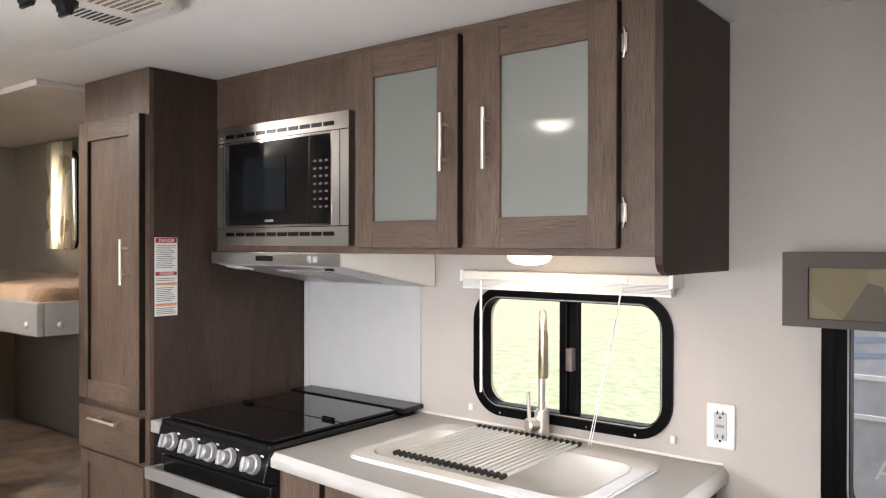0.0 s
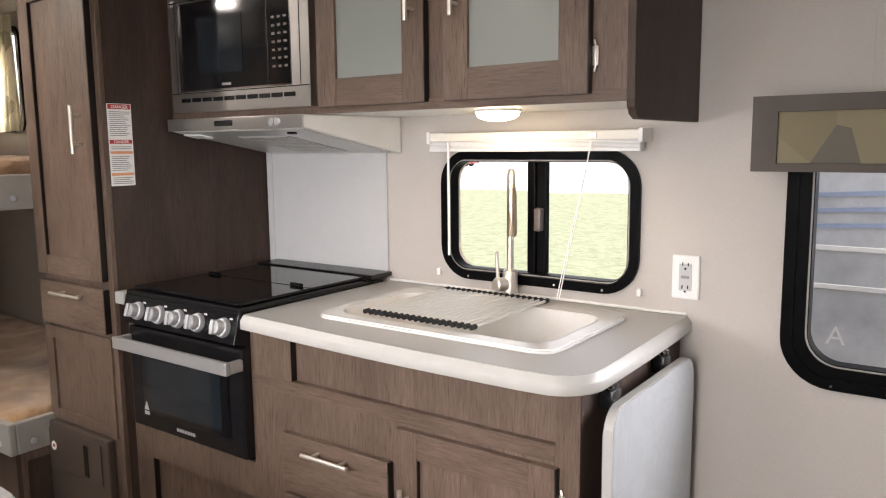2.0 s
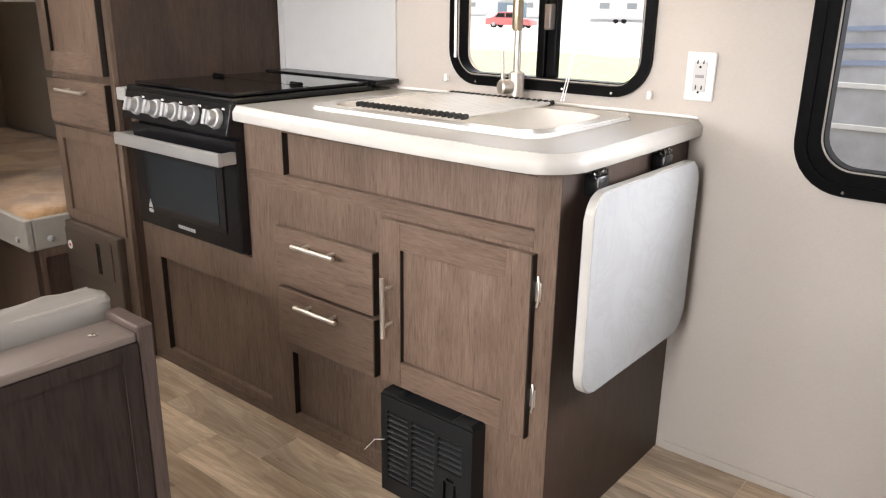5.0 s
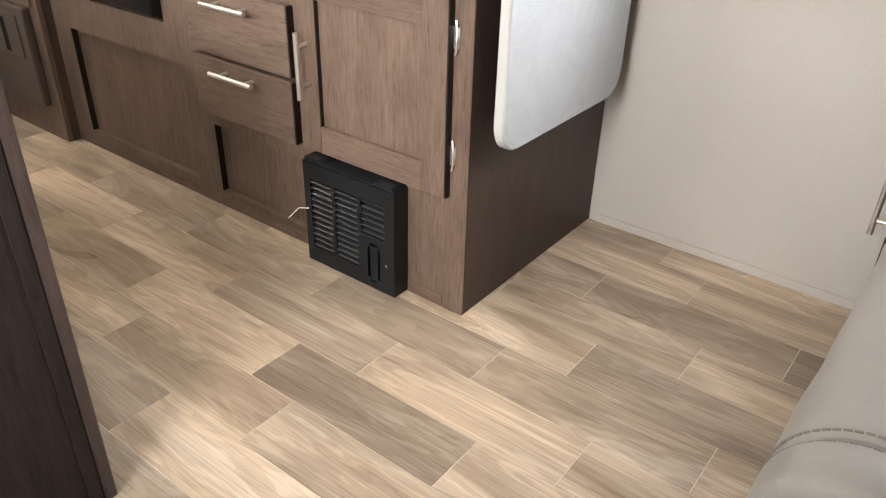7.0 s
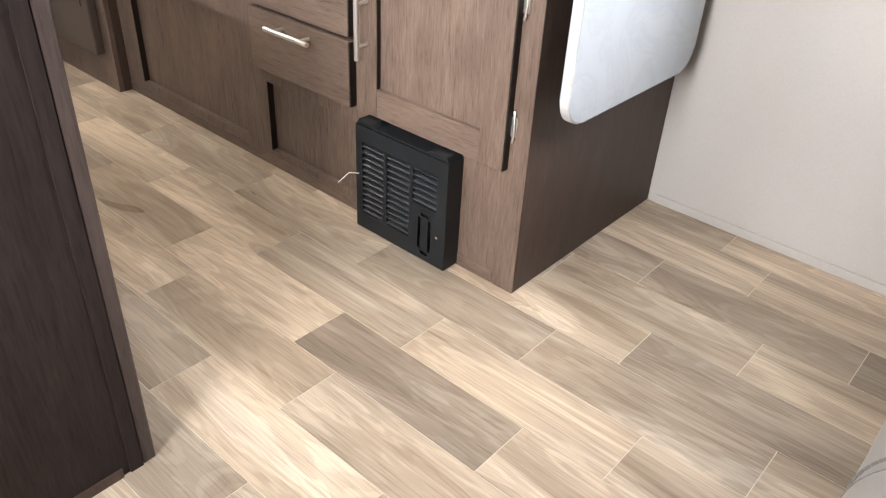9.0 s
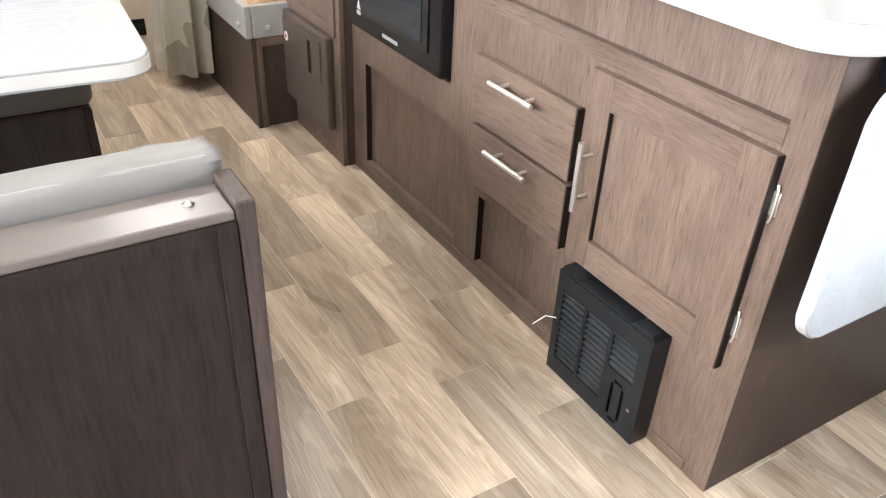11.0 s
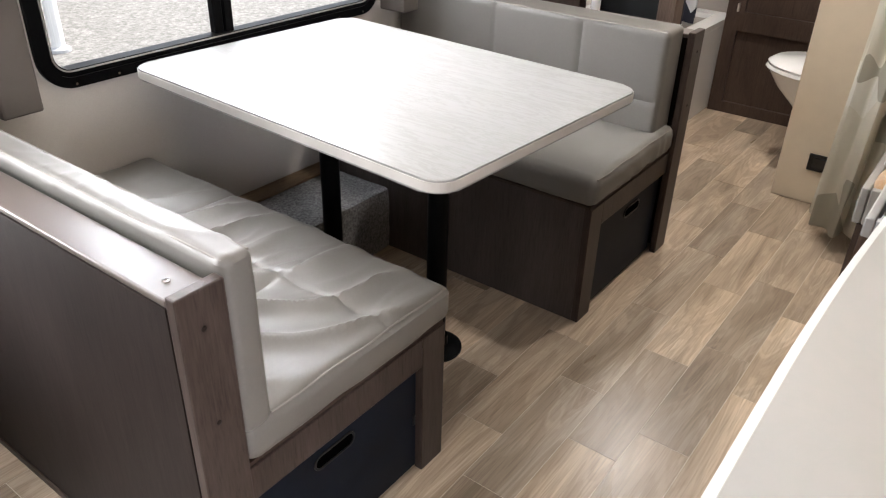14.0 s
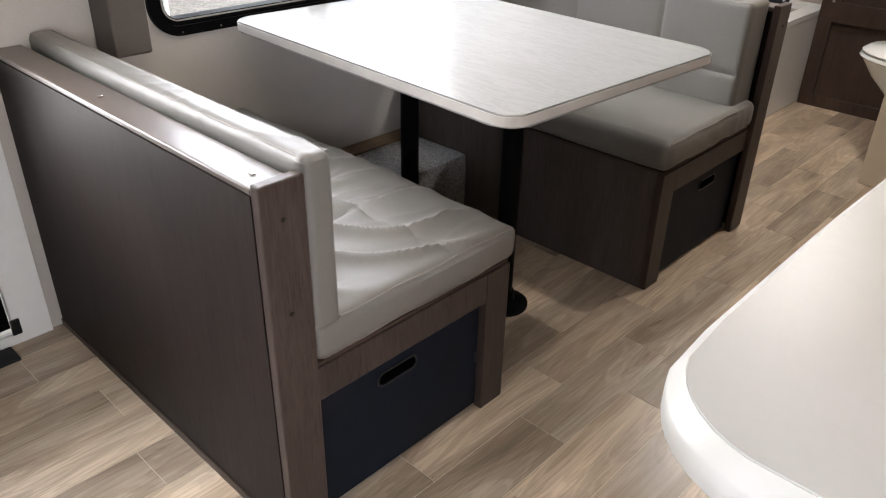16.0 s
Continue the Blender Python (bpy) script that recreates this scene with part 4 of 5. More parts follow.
hood_patch("underside", HX0 + 0.015, HX1 - 0.015, 1.66, 2.03, hood_grey, 0.003)
hood_patch("filter", -1.9, -1.68, 1.74, 1.99, knob_silver, 0.006)
for k in range(10):
    hood_patch("filter_slot", -1.89, -1.69, 1.75 + k * 0.024, 1.743 + k * 0.024, grey_fascia, 0.0075)
hood_patch("lens", -2.1, -2.02, 1.69, 1.74, white_plastic, 0.007)
hood_patch("pull", -1.63, -1.6, 1.69, 1.7, black_matt, 0.008)
part("badge", a_box(-1.885, -1.805, 1.6415, 1.643, 1.384, 1.4), black_enamel, hood)
bm = bmesh.new()
for x in (-1.64, -1.616):
    turned(bm, (x, 1.6432, 1.391), (0, -1, 0), [(0, 0.011), (0.004, 0.011), (0.005, 0.008)], 16)
part("button", bm, knob_silver, hood)

# lit puck lamp under the wall cabinet
puck = tagged(empty("puck_lamp"), "round lit puck lamp under the wall cabinet", "lamp")
part("rim", turned(bmesh.new(), (-1.045, 1.87, 1.4105), (0, 0, -1), [(0, 0.062), (0.004, 0.062), (0.006, 0.058)], 28), white_plastic, puck, smooth=True)
part("lens", turned(bmesh.new(), (-1.045, 1.87, 1.4043), (0, 0, -1), [(0, 0.057), (0.01, 0.053), (0.018, 0.04), (0.022, 0.02), (0.023, 0.004)], 28), puck_glow, puck, "glowing lens", smooth=True)

# ---- tall pantry ----
pantry = tagged(empty("pantry_cabinet"), "tall grey brown wood pantry cabinet with panel doors", "cabinet")
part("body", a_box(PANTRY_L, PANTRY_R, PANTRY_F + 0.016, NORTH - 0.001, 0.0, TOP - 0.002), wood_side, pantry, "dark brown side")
part("face_frame", a_box(PANTRY_L - 0.001, PANTRY_R + 0.0005, PANTRY_F, PANTRY_F + 0.0155, 0.0, TOP - 0.002, bev=0.0015), wood_v, pantry)
pd = shaker(pantry, -2.548, -2.172, 0.92, 1.838, PANTRY_F - 0.021, 0.02, 0.058)
# right edge of the pantry door, shade painted dark
part("door_edge_shade", a_box(-2.1718, -2.169, PANTRY_F - 0.02, PANTRY_F - 0.001, 0.922, 1.836), edge_shade_and_nail, pd)
bar_handle(pd, (-2.226, PANTRY_F - 0.021, 1.307), (-2.226, PANTRY_F - 0.021, 1.45), (0, -0.03, 0))
pdr = part("drawer", a_box(-2.548, -2.172, PANTRY_F - 0.021, PANTRY_F - 0.001, 0.757, 0.897, bev=0.002), wood_h, pantry)
bar_handle(pdr, (-2.43, PANTRY_F - 0.021, 0.867), (-2.255, PANTRY_F - 0.021, 0.867), (0, -0.03, 0))
part("shadow_edge", a_box(-2.1718, -2.169, PANTRY_F - 0.02, PANTRY_F - 0.001, 0.759, 0.895), edge_shade_and_nail, pdr)
bm = plate(bmesh.new(), "y", (-2.56, -2.17, 0.42, 0.742), [(-2.515, -2.22, 0.455, 0.7)], PANTRY_F - 0.008, PANTRY_F - 0.0005)
part("lower_panel", bm, wood_v, pantry)
fuse = tagged(empty("fuse_panel"), "brown power centre panel set in the pantry", "fuse panel")
brown_plastic = plain("brown moulded plastic", (0.06, 0.044, 0.034), 0.4, vary=0.1)
part("door", a_box(-2.57, -2.195, PANTRY_F - 0.026, PANTRY_F - 0.0005, 0.112, 0.412, bev=0.005), brown_plastic, fuse)
part("upper_leaf", a_box(-2.555, -2.235, PANTRY_F - 0.03, PANTRY_F - 0.0265, 0.255, 0.39, bev=0.002), brown_plastic, fuse)
part("slot", a_box(-2.335, -2.31, PANTRY_F - 0.0315, PANTRY_F - 0.0305, 0.268, 0.372), black_enamel, fuse)
part("sticker", turned(bmesh.new(), (-2.52, PANTRY_F - 0.0303, 0.33), (0, -1, 0), [(0, 0.016), (0.001, 0.016)], 18), label_paper, fuse)
part("emblem", turned(bmesh.new(), (-2.52, PANTRY_F - 0.0315, 0.33), (0, -1, 0), [(0, 0.006), (0.0008, 0.006)], 14), red_ink, fuse)

# warning label on the pantry's side
LX = PANTRY_R + 0.0012
lab = tagged(part("warning_label", a_box(PANTRY_R + 0.0002, LX, 1.461, 1.54, 1.21, 1.455), label_paper), "white warning label with red headers on pantry side", "label")
for z, h, mt in ((1.446, 0.015, red_ink), (1.342, 0.012, red_ink), (1.31, 0.008, orange_ink), (1.245, 0.008, orange_ink)):
    part("header", a_box(LX + 0.0001, LX + 0.0005, 1.464, 1.537, z - h / 2, z + h / 2), mt, lab)
up = Matrix(((0, 0, 1, 0), (1, 0, 0, 0), (0, 1, 0, 0), (0, 0, 0, 1)))
words("DANGER", 0.0135, Matrix.Translation((LX + 0.0008, 1.502, 1.445)) @ up, label_paper, lab)
words("DANGER", 0.012, Matrix.Translation((LX + 0.0008, 1.502, 1.342)) @ up, label_paper, lab)
bm = bmesh.new()
for z0_, z1_ in ((1.36, 1.43), (1.32, 1.331), (1.256, 1.3), (1.216, 1.235)):
    z = z0_
    while z < z1_:
        box(bm, LX + 0.0001, LX + 0.0004, 1.467, 1.467 + random.uniform(0.045, 0.068), z, z + 0.0022)
        z += 0.0058
part("fine_print", bm, grey_ink, lab)

# ---- fold-down flap on the cabinet's end ----
flap = tagged(empty("fold_down_leaf"), "pale marbled fold-down leaf hanging on brackets", "drop leaf")
part("leaf", prism(bmesh.new(), rrect(1.513, 2.004, 0.388, 0.808, 0.05, 7), "x", -0.588, -0.564, bev=0.003), [flap_mat], flap, smooth=False)
part("edge_band", ring(bmesh.new(), rrect(1.5115, 2.0055, 0.3865, 0.8095, 0.0515, 7), rrect(1.513, 2.004, 0.388, 0.808, 0.05, 7), "x", -0.585, -0.567), counter_edge, flap)
for y in (1.585, 1.88):
    bm = a_box(-0.622, -0.588, y - 0.022, y + 0.022, 0.79, 0.832, bev=0.005)
    box(bm, -0.612, -0.59, y - 0.012, y + 0.012, 0.832, 0.842, bev=0.003)
    rod(bm, (-0.6, y - 0.026, 0.826), (-0.6, y + 0.026, 0.826), 0.006, 10)
    part("bracket", bm, black_enamel, flap, "black metal hinge bracket", smooth=True)
    part("spring", tube(bmesh.new(), [(-0.598 + 0.007 * math.cos(t * 1.1), y - 0.018 + t * 0.0012, 0.838 + 0.007 * math.sin(t * 1.1)) for t in range(30)], 0.0018, 6), chrome, flap)

# ---- furnace grille ----
gr = tagged(empty("furnace_grille"), "black louvred furnace grille standing on the floor", "heater grille")
GX0, GX1, GZ0, GZ1, GY = -1.05, -0.777, 0.004, 0.268, FACE - 0.048
part("cover", plate(bmesh.new(), "y", (GX0, GX1, GZ0, GZ1 - 0.004), [(GX0 + 0.02, GX0 + 0.088, 0.045, 0.225), (GX0 + 0.097, GX0 + 0.167, 0.045, 0.225), (GX0 + 0.176, GX0 + 0.246, 0.14, 0.225), (GX0 + 0.194, GX0 + 0.202, 0.03, 0.11), (GX0 + 0.224, GX0 + 0.232, 0.03, 0.11), (GX0 + 0.202, GX0 + 0.224, 0.114, 0.122), (GX0 + 0.202, GX0 + 0.224, 0.018, 0.026)], GY, GY + 0.004), heater_black, gr)
bm = bmesh.new()
for x_ in (GX0, GX1 - 0.004):
    box(bm, x_, x_ + 0.004, GY + 0.0042, FACE - 0.001, GZ0, GZ1 - 0.004)
prism(bm, [(GX0, GZ1 - 0.0038), (GX0 + 0.008, GZ1 + 0.008), (GX0 + 0.05, GZ1 + 0.008), (GX0 + 0.062, GZ1 - 0.001), (GX1 - 0.062, GZ1 - 0.001), (GX1 - 0.05, GZ1 + 0.008), (GX1 - 0.008, GZ1 + 0.008), (GX1, GZ1 - 0.0038)], "y", GY + 0.002, FACE - 0.001, bev=0.0015)
part("casing", bm, heater_black, gr)
part("cavity", a_box(GX0 + 0.005, GX1 - 0.005, GY + 0.03, GY + 0.034, GZ0, GZ1 - 0.005), black_rubber, gr)
for c0, c1, zlo in ((GX0 + 0.02, GX0 + 0.088, 0.045), (GX0 + 0.097, GX0 + 0.167, 0.045), (GX0 + 0.176, GX0 + 0.246, 0.14)):
    z = zlo + 0.003
    while z < 0.222:
        bm = prism(bmesh.new(), [(GY + 0.0005, z), (GY + 0.0005, z + 0.0025), (GY + 0.014, z + 0.0125), (GY + 0.014, z + 0.01)], "x", c0, c1)
        part("louvre", bm, heater_black, gr)
        z += 0.015
part("screw", rod(bmesh.new(), (GX1 - 0.022, GY - 0.002, 0.08), (GX1 - 0.022, GY + 0.001, 0.08), 0.004, 10), chrome, gr)
part("cable_tie", tube(bmesh.new(), [(GX0 + 0.012, GY - 0.002, 0.145), (GX0 - 0.002, GY - 0.02, 0.148), (GX0 - 0.012, GY - 0.045, 0.128)], 0.0012, 6), clear_white, gr, "white cable tie")

# ---- fittings on the kitchen wall ----
outlet = tagged(empty("wall_outlet", (0.007, 0, -0.004)), "white double power outlet on cream wall", "outlet")
OX0, OX1, OZ0, OZ1 = -0.654, -0.584, 0.935, 1.047
part("plate", a_box(OX0, OX1, NORTH - 0.007, NORTH - 0.0002, OZ0, OZ1, bev=0.004), white_plastic, outlet)
part("insert", a_box(OX0 + 0.019, OX1 - 0.019, NORTH - 0.0095, NORTH - 0.0072, OZ0 + 0.022, OZ1 - 0.022, bev=0.001), white_gloss, outlet)
for zc in (1.021, 0.963):
    for dx in (-0.007, 0.007):
        part("slot", a_box(-0.619 + dx - 0.0012, -0.619 + dx + 0.0012, NORTH - 0.0102, NORTH - 0.0096, zc - 0.001, zc + 0.008), black_enamel, outlet)
    part("earth_hole", rod(bmesh.new(), (-0.619, NORTH - 0.0102, zc - 0.008), (-0.619, NORTH - 0.0096, zc - 0.008), 0.0028, 10), black_enamel, outlet)
part("test_button", a_box(-0.629, -0.609, NORTH - 0.0108, NORTH - 0.0096, 0.988, 0.995), grey_ink, outlet)

blind = tagged(empty("window_blind"), "raised white mini blind above the sink window", "window blind")
part("headrail", a_box(-1.368, -0.71, 2.002, 2.04, 1.332, 1.356, bev=0.002), ivory_plastic, blind)
for k in range(6):
    part("slat", a_box(-1.362, -0.716, 2.004, 2.03, 1.312 + k * 0.0034, 1.3142 + k * 0.0034), clear_white, blind)
part("bottom_rail", a_box(-1.364, -0.714, 2.003, 2.031, 1.303, 1.3112, bev=0.002), white_plastic, blind)
for x in (-1.364, -0.714):
    part("bracket", a_box(x - 0.006, x + 0.006, 1.998, NORTH - 0.001, 1.325, 1.36, bev=0.002), white_plastic, blind)
part("wand", rod(bmesh.new(), (-1.288, 1.993, 1.33), (-1.291, 1.998, 1.0), 0.0035, 8), clear_white, blind)
bm = tube(bmesh.new(), [(-0.842, 1.992, 1.33), (-0.862, 1.985, 1.2), (-0.89, 1.965, 1.03), (-0.912, 1.96, 0.913)], 0.0013, 6)
part("pull_cord", bm, clear_white, blind)
bm = tube(bmesh.new(), [(-0.838, 1.99, 1.33), (-0.868, 1.982, 1.18), (-0.896, 1.962, 1.02), (-0.918, 1.958, 0.913)], 0.0013, 6)
part("pull_cord", bm, clear_white, blind)
part("cord_lock", a_box(-0.855, -0.83, 1.997, 2.0018, 1.337, 1.351, bev=0.001), nickel, blind)
for x in (-1.375, -0.732):
    clip = part("wall_clip", a_box(x - 0.006, x + 0.006, NORTH - 0.012, NORTH - 0.0002, 0.925, 0.945, bev=0.002), white_plastic)
    tagged(clip, "small white plastic hold-down clip on wall", "clip", group="blind hold-down clips")

val = tagged(empty("window_valance", (0.008, 0, 0)), "grey fabric window valance with a printed inset", "valance")
part("board", plate(bmesh.new(), "y", (-0.446, 0.66, 1.258, 1.42), [(-0.394, 0.6, 1.276, 1.386)], 1.94, 1.962), grey_fabric, val)
part("box", a_box(-0.446, 0.66, 1.9625, NORTH - 0.001, 1.258, 1.42, bev=0.004), grey_fabric, val)
part("inset", a_box(-0.3935, 0.5995, 1.948, 1.962, 1.2765, 1.3855), valance_print, val, "tan printed cloth inset")

for xa, xb in ((-1.092, -1.0), (-2.44, -2.36)):
    leg = part("window_side_panel", a_box(xa, xb, SOUTH + 0.001, -0.2, 0.7, 1.42, bev=0.006), grey_fabric)
    tagged(leg, "grey brown padded fabric panel beside dinette window", "valance", group="dinette window side panels")

# ---- ceiling fittings ----
ac = tagged(empty("air_conditioner", (0.12, -0.06, 0)), "white ceiling air conditioner shroud with black knobs", "air conditioner")
part("flange", prism(bmesh.new(), rrect(-2.24, -1.62, 0.6, 1.225, 0.05, 5), "z", TOP - 0.016, TOP - 0.001, bev=0.004), white_plastic, ac, smooth=True)
part("shroud", prism(bmesh.new(), rrect(-2.15, -1.48, 0.66, 1.13, 0.07, 6), "z", TOP - 0.055, TOP - 0.0165, bev=0.014, seg=3), white_plastic, ac, smooth=True)
part("grille", prism(bmesh.new(), rrect(-1.63, -1.5, 0.7, 1.1, 0.03, 4), "z", TOP - 0.058, TOP - 0.0555), ivory_plastic, ac, "perforated return grille")
for k in range(11):
    y = 0.98 + k * 0.013
    part("vent_slot", a_box(-1.745, -1.68, y, y + 0.005, TOP - 0.0566, TOP - 0.0554), heater_black, ac)
for y in (0.885, 0.96):
    bm = turned(bmesh.new(), (-1.662, y, TOP - 0.0554), (0, 0, -1), [(0, 0.026), (0.006, 0.025), (0.012, 0.018), (0.024, 0.015)], 18)
    box(bm, -1.685, -1.639, y - 0.005, y + 0.005, TOP - 0.086, TOP - 0.07, bev=0.003)
    part("knob", bm, heater_black, ac, "black rotary knob", smooth=True)
grid = bmesh.new()
for i in range(11):
    for j in range(24):
        x, y = -1.62 + i * 0.0103, 0.72 + j * 0.0155
        box(grid, x, x + 0.005, y, y + 0.008, TOP - 0.0589, TOP - 0.0579)
tagged(part("perforation", grid, trim_grey, ac), kind="stuff")

# the aisle dome only houses the added fill lamp
for lx, ly, watts in CEILING_LAMPS:
    dome = tagged(empty("ceiling_lamp"), "round lit white dome lamp on the ceiling, the aisle one added", "lamp", group="ceiling lamps")
    part("rim", turned(bmesh.new(), (lx, ly, TOP - 0.0005), (0, 0, -1), [(0, 0.085), (0.012, 0.085), (0.016, 0.078)], 28), white_plastic, dome, smooth=True)
    part("lens", turned(bmesh.new(), (lx, ly, TOP - 0.017), (0, 0, -1), [(0, 0.077), (0.014, 0.07), (0.026, 0.05), (0.031, 0.02), (0.032, 0.004)], 28), lamp_glow, dome, "glowing lens", smooth=True)

track = bmesh.new()
box(track, -4.55, -2.62, 1.308, 1.328, TOP - 0.022, TOP - 0.001, bev=0.002)
box(track, -2.6195, -2.6, 1.308, 2.05, TOP - 0.022, TOP - 0.001, bev=0.002)
structure(part("trim", track, white_plastic), "white ceiling curtain track round the bunks", "curtain track")


# ---- dinette ----
def seat_relief(p, n):
    """Slack leatherette: long slanting folds across the seat, pressed seams, small creases."""
    if n.z <= 0.5:
        return 0.004 * n3(p, 9, 4)
    u, v = abs(p.x + 1.196 - 0.012 * math.sin(p.y * 5)), min(abs(p.y - 0.44), abs(p.y - 0.06))
    h = -0.005 * math.exp(-((u / 0.007) ** 2)) - 0.004 * math.exp(-((v / 0.006) ** 2))
    near = max(0.0, min(1.0, (p.y + 0.15) / 0.4))
    phase = 25 * (p.y + 0.55 * p.x) + 2.6 * n3(p, 3.0, 2)
    crest = (1 - abs(math.sin(phase))) ** 1.3
    edge = max(0.12, min(1.0, (p.x + 1.385) / 0.09)) * max(0.12, min(1.0, (0.728 - p.y) / 0.05))
    where = edge * max(0.0, min(1.0, 0.8 + 1.0 * n3(p, 3.0, 7)))
    h += near * 0.026 * crest * where
    phase = 47 * (p.y + 0.15 * p.x) + 4.0 * n3(p, 5.0, 12)
    h += near * 0.008 * edge * (1 - abs(math.sin(phase))) ** 2 * max(0.0, n3(p, 4.0, 3) + 0.3)
    return h + 0.008 * n3(p, 2.4, 1) + 0.003 * n3(p, 9, 5) + 0.001 * n3(p, 26, 9)


def plain_back_relief(p, n):
    """The backrest of the near bench: a smooth top with short cross creases towards the aisle."""
    h = 0.004 * n3(p, 4, 8) + 0.0015 * n3(p, 14, 2)
    if n.z > 0.3:
        near = max(0.0, min(1.0, (p.y - 0.1) / 0.5))
        phase = 34 * (p.y + 0.7 * p.x) + 4.5 * n3(p, 5, 3)
        h += 0.006 * near * (1 - abs(math.sin(phase))) ** 2 * max(0.0, 0.5 + n3(p, 3, 6))
    return h


def back_relief(p, n):
    h = 0.003 * n3(p, 6, 8)
    if n.x > 0.9:
        for y in (0.1, 0.42):
            h -= 0.005 * math.exp(-(((p.y - y) / 0.006) ** 2)) + 0.003 * math.exp(-(((p.y - y) / 0.03) ** 2))
        h -= 0.006 * math.exp(-(((p.z - 0.56) / 0.008) ** 2))
    return h


def calm_relief(p, n):
    h = 0.004 * n3(p, 6, 3)
    if n.z > 0.5:
        h -= 0.004 * math.exp(-(((p.y - 0.2) / 0.006) ** 2))
    if n.y > 0.4:
        h += 0.003 * math.sin(60 * p.x + 14 * n3(p, 6, 1)) * (0.4 + n3(p, 5, 4))
    return h


pit_black = plain("dark opening", (0.001, 0.001, 0.001), 0.9, vary=0.1, spec=0.0)


def dinette_bench(xb, s, seat_fn, back_fn, label, cushion=(0.082, 0.14, 0.018)):
    """Bench whose back panel stands at xb; s: the way from the back to the seat's front (-1 or +1)."""
    top = tagged(empty("dinette_bench"), label, "bench", group="dinette benches")

    def X(d):
        return xb + s * d

    yf = 0.713
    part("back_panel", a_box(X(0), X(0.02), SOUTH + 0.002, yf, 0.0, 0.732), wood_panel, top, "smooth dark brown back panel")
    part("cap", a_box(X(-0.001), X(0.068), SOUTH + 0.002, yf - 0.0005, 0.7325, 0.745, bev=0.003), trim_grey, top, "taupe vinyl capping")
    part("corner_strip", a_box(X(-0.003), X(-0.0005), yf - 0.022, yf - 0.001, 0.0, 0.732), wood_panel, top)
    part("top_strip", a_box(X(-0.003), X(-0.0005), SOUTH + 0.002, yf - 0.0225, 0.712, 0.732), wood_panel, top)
    part("base_strip", a_box(X(-0.004), X(-0.0005), SOUTH + 0.004, yf - 0.034, 0.0, 0.018), wood_side, top)
    part("post", a_box(X(-0.002), X(0.08), yf, yf + 0.022, 0.0, 0.753, bev=0.003), wood_bench, top)
    for zz in (0.69, 0.52):
        part("nail_head", turned(bmesh.new(), (X(0.036), yf + 0.0218, zz), (0, 1, 0), [(0, 0.0045), (0.0012, 0.0045), (0.002, 0.002)], 10), edge_shade_and_nail, top)
    part("leg", a_box(X(0.541), X(0.616), yf - 0.012, yf + 0.01, 0.0, 0.372, bev=0.002), wood_bench, top)
    part("seat_rail", a_box(X(0.081), X(0.54), yf - 0.012, yf + 0.009, 0.3, 0.372, bev=0.002), wood_bench, top)
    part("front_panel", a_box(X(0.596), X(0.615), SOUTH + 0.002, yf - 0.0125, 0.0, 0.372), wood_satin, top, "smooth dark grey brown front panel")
    hatch = part("storage_door", a_box(X(0.083), X(0.539), yf - 0.02, yf - 0.006, 0.012, 0.298, bev=0.003), navy_black, top, "black storage door")
    sx0, sx1 = sorted((X(0.24), X(0.34)))
    part("finger_slot", prism(bmesh.new(), rrect(sx0, sx1, 0.235, 0.262, 0.013, 5), "y", yf - 0.0062, yf - 0.0052), pit_black, hatch, "dark finger slot")
    part("slot_rim", ring(bmesh.new(), rrect(sx0 - 0.005, sx1 + 0.005, 0.23, 0.267, 0.018, 5), rrect(sx0, sx1, 0.235, 0.262, 0.013, 5), "y", yf - 0.0062, yf - 0.0032), heater_black, hatch)
    part("catch", a_box(X(0.525), X(0.533), yf - 0.0055, yf - 0.002, 0.14, 0.17, bev=0.001), heater_black, hatch)
    part("seat_board", a_box(X(0.021), X(0.615), SOUTH + 0.003, yf + 0.004, 0.3725, 0.38), wood_side, top)
    for yy in (0.174, 0.673):
        part("screw", turned(bmesh.new(), (X(0.03), yy, 0.7452), (0, 0, 1), [(0, 0.006), (0.002, 0.006), (0.003, 0.003)], 12), chrome, top)
    tops = 0.772
    xs = sorted((X(0.082), X(0.63)))
    part("seat_cushion", soft_box(xs[0], xs[1], SOUTH + 0.004, yf + 0.02, 0.381, 0.468, 0.028, (80, 150, 10), seat_fn), cushion_vinyl, top, "grey leatherette seat cushion", smooth=True)
    xs = sorted((X(cushion[0]), X(cushion[1])))
    part("back_cushion", soft_box(xs[0], xs[1], SOUTH + 0.004, yf + cushion[2], 0.45, tops, 0.017, (14, 130, 36), back_fn), cushion_vinyl, top, "grey leatherette back cushion", smooth=True)
    lo, hi = sorted((X(cushion[0]), X(cushion[1])))
    for xe in (lo + 0.006, hi - 0.006):
        edge = [(xe, SOUTH + 0.02 + (yf + cushion[2] - SOUTH - 0.03) * k / 30, tops - 0.0035 + 0.003 * n3((xe, k * 0.03, 0), 4, 8)) for k in range(31)]
        part("piping", tube(bmesh.new(), edge, 0.0022, 6), seam_thread, top)
    pipe = [(X(0.14 + 0.47 * k / 16), yf + 0.013 + 0.002 * math.sin(k), 0.4625) for k in range(17)]
    part("piping", tube(bmesh.new(), pipe, 0.0022, 6), seam_thread, top)
    return top


dinette_bench(-0.762, -1, seat_relief, plain_back_relief, "grey leatherette dinette bench with wrinkled seat and dark wood base")
dinette_bench(-2.66, 1, calm_relief, back_relief, "grey leatherette dinette bench with smooth seat beside the bathroom", (0.075, 0.2, -0.012))

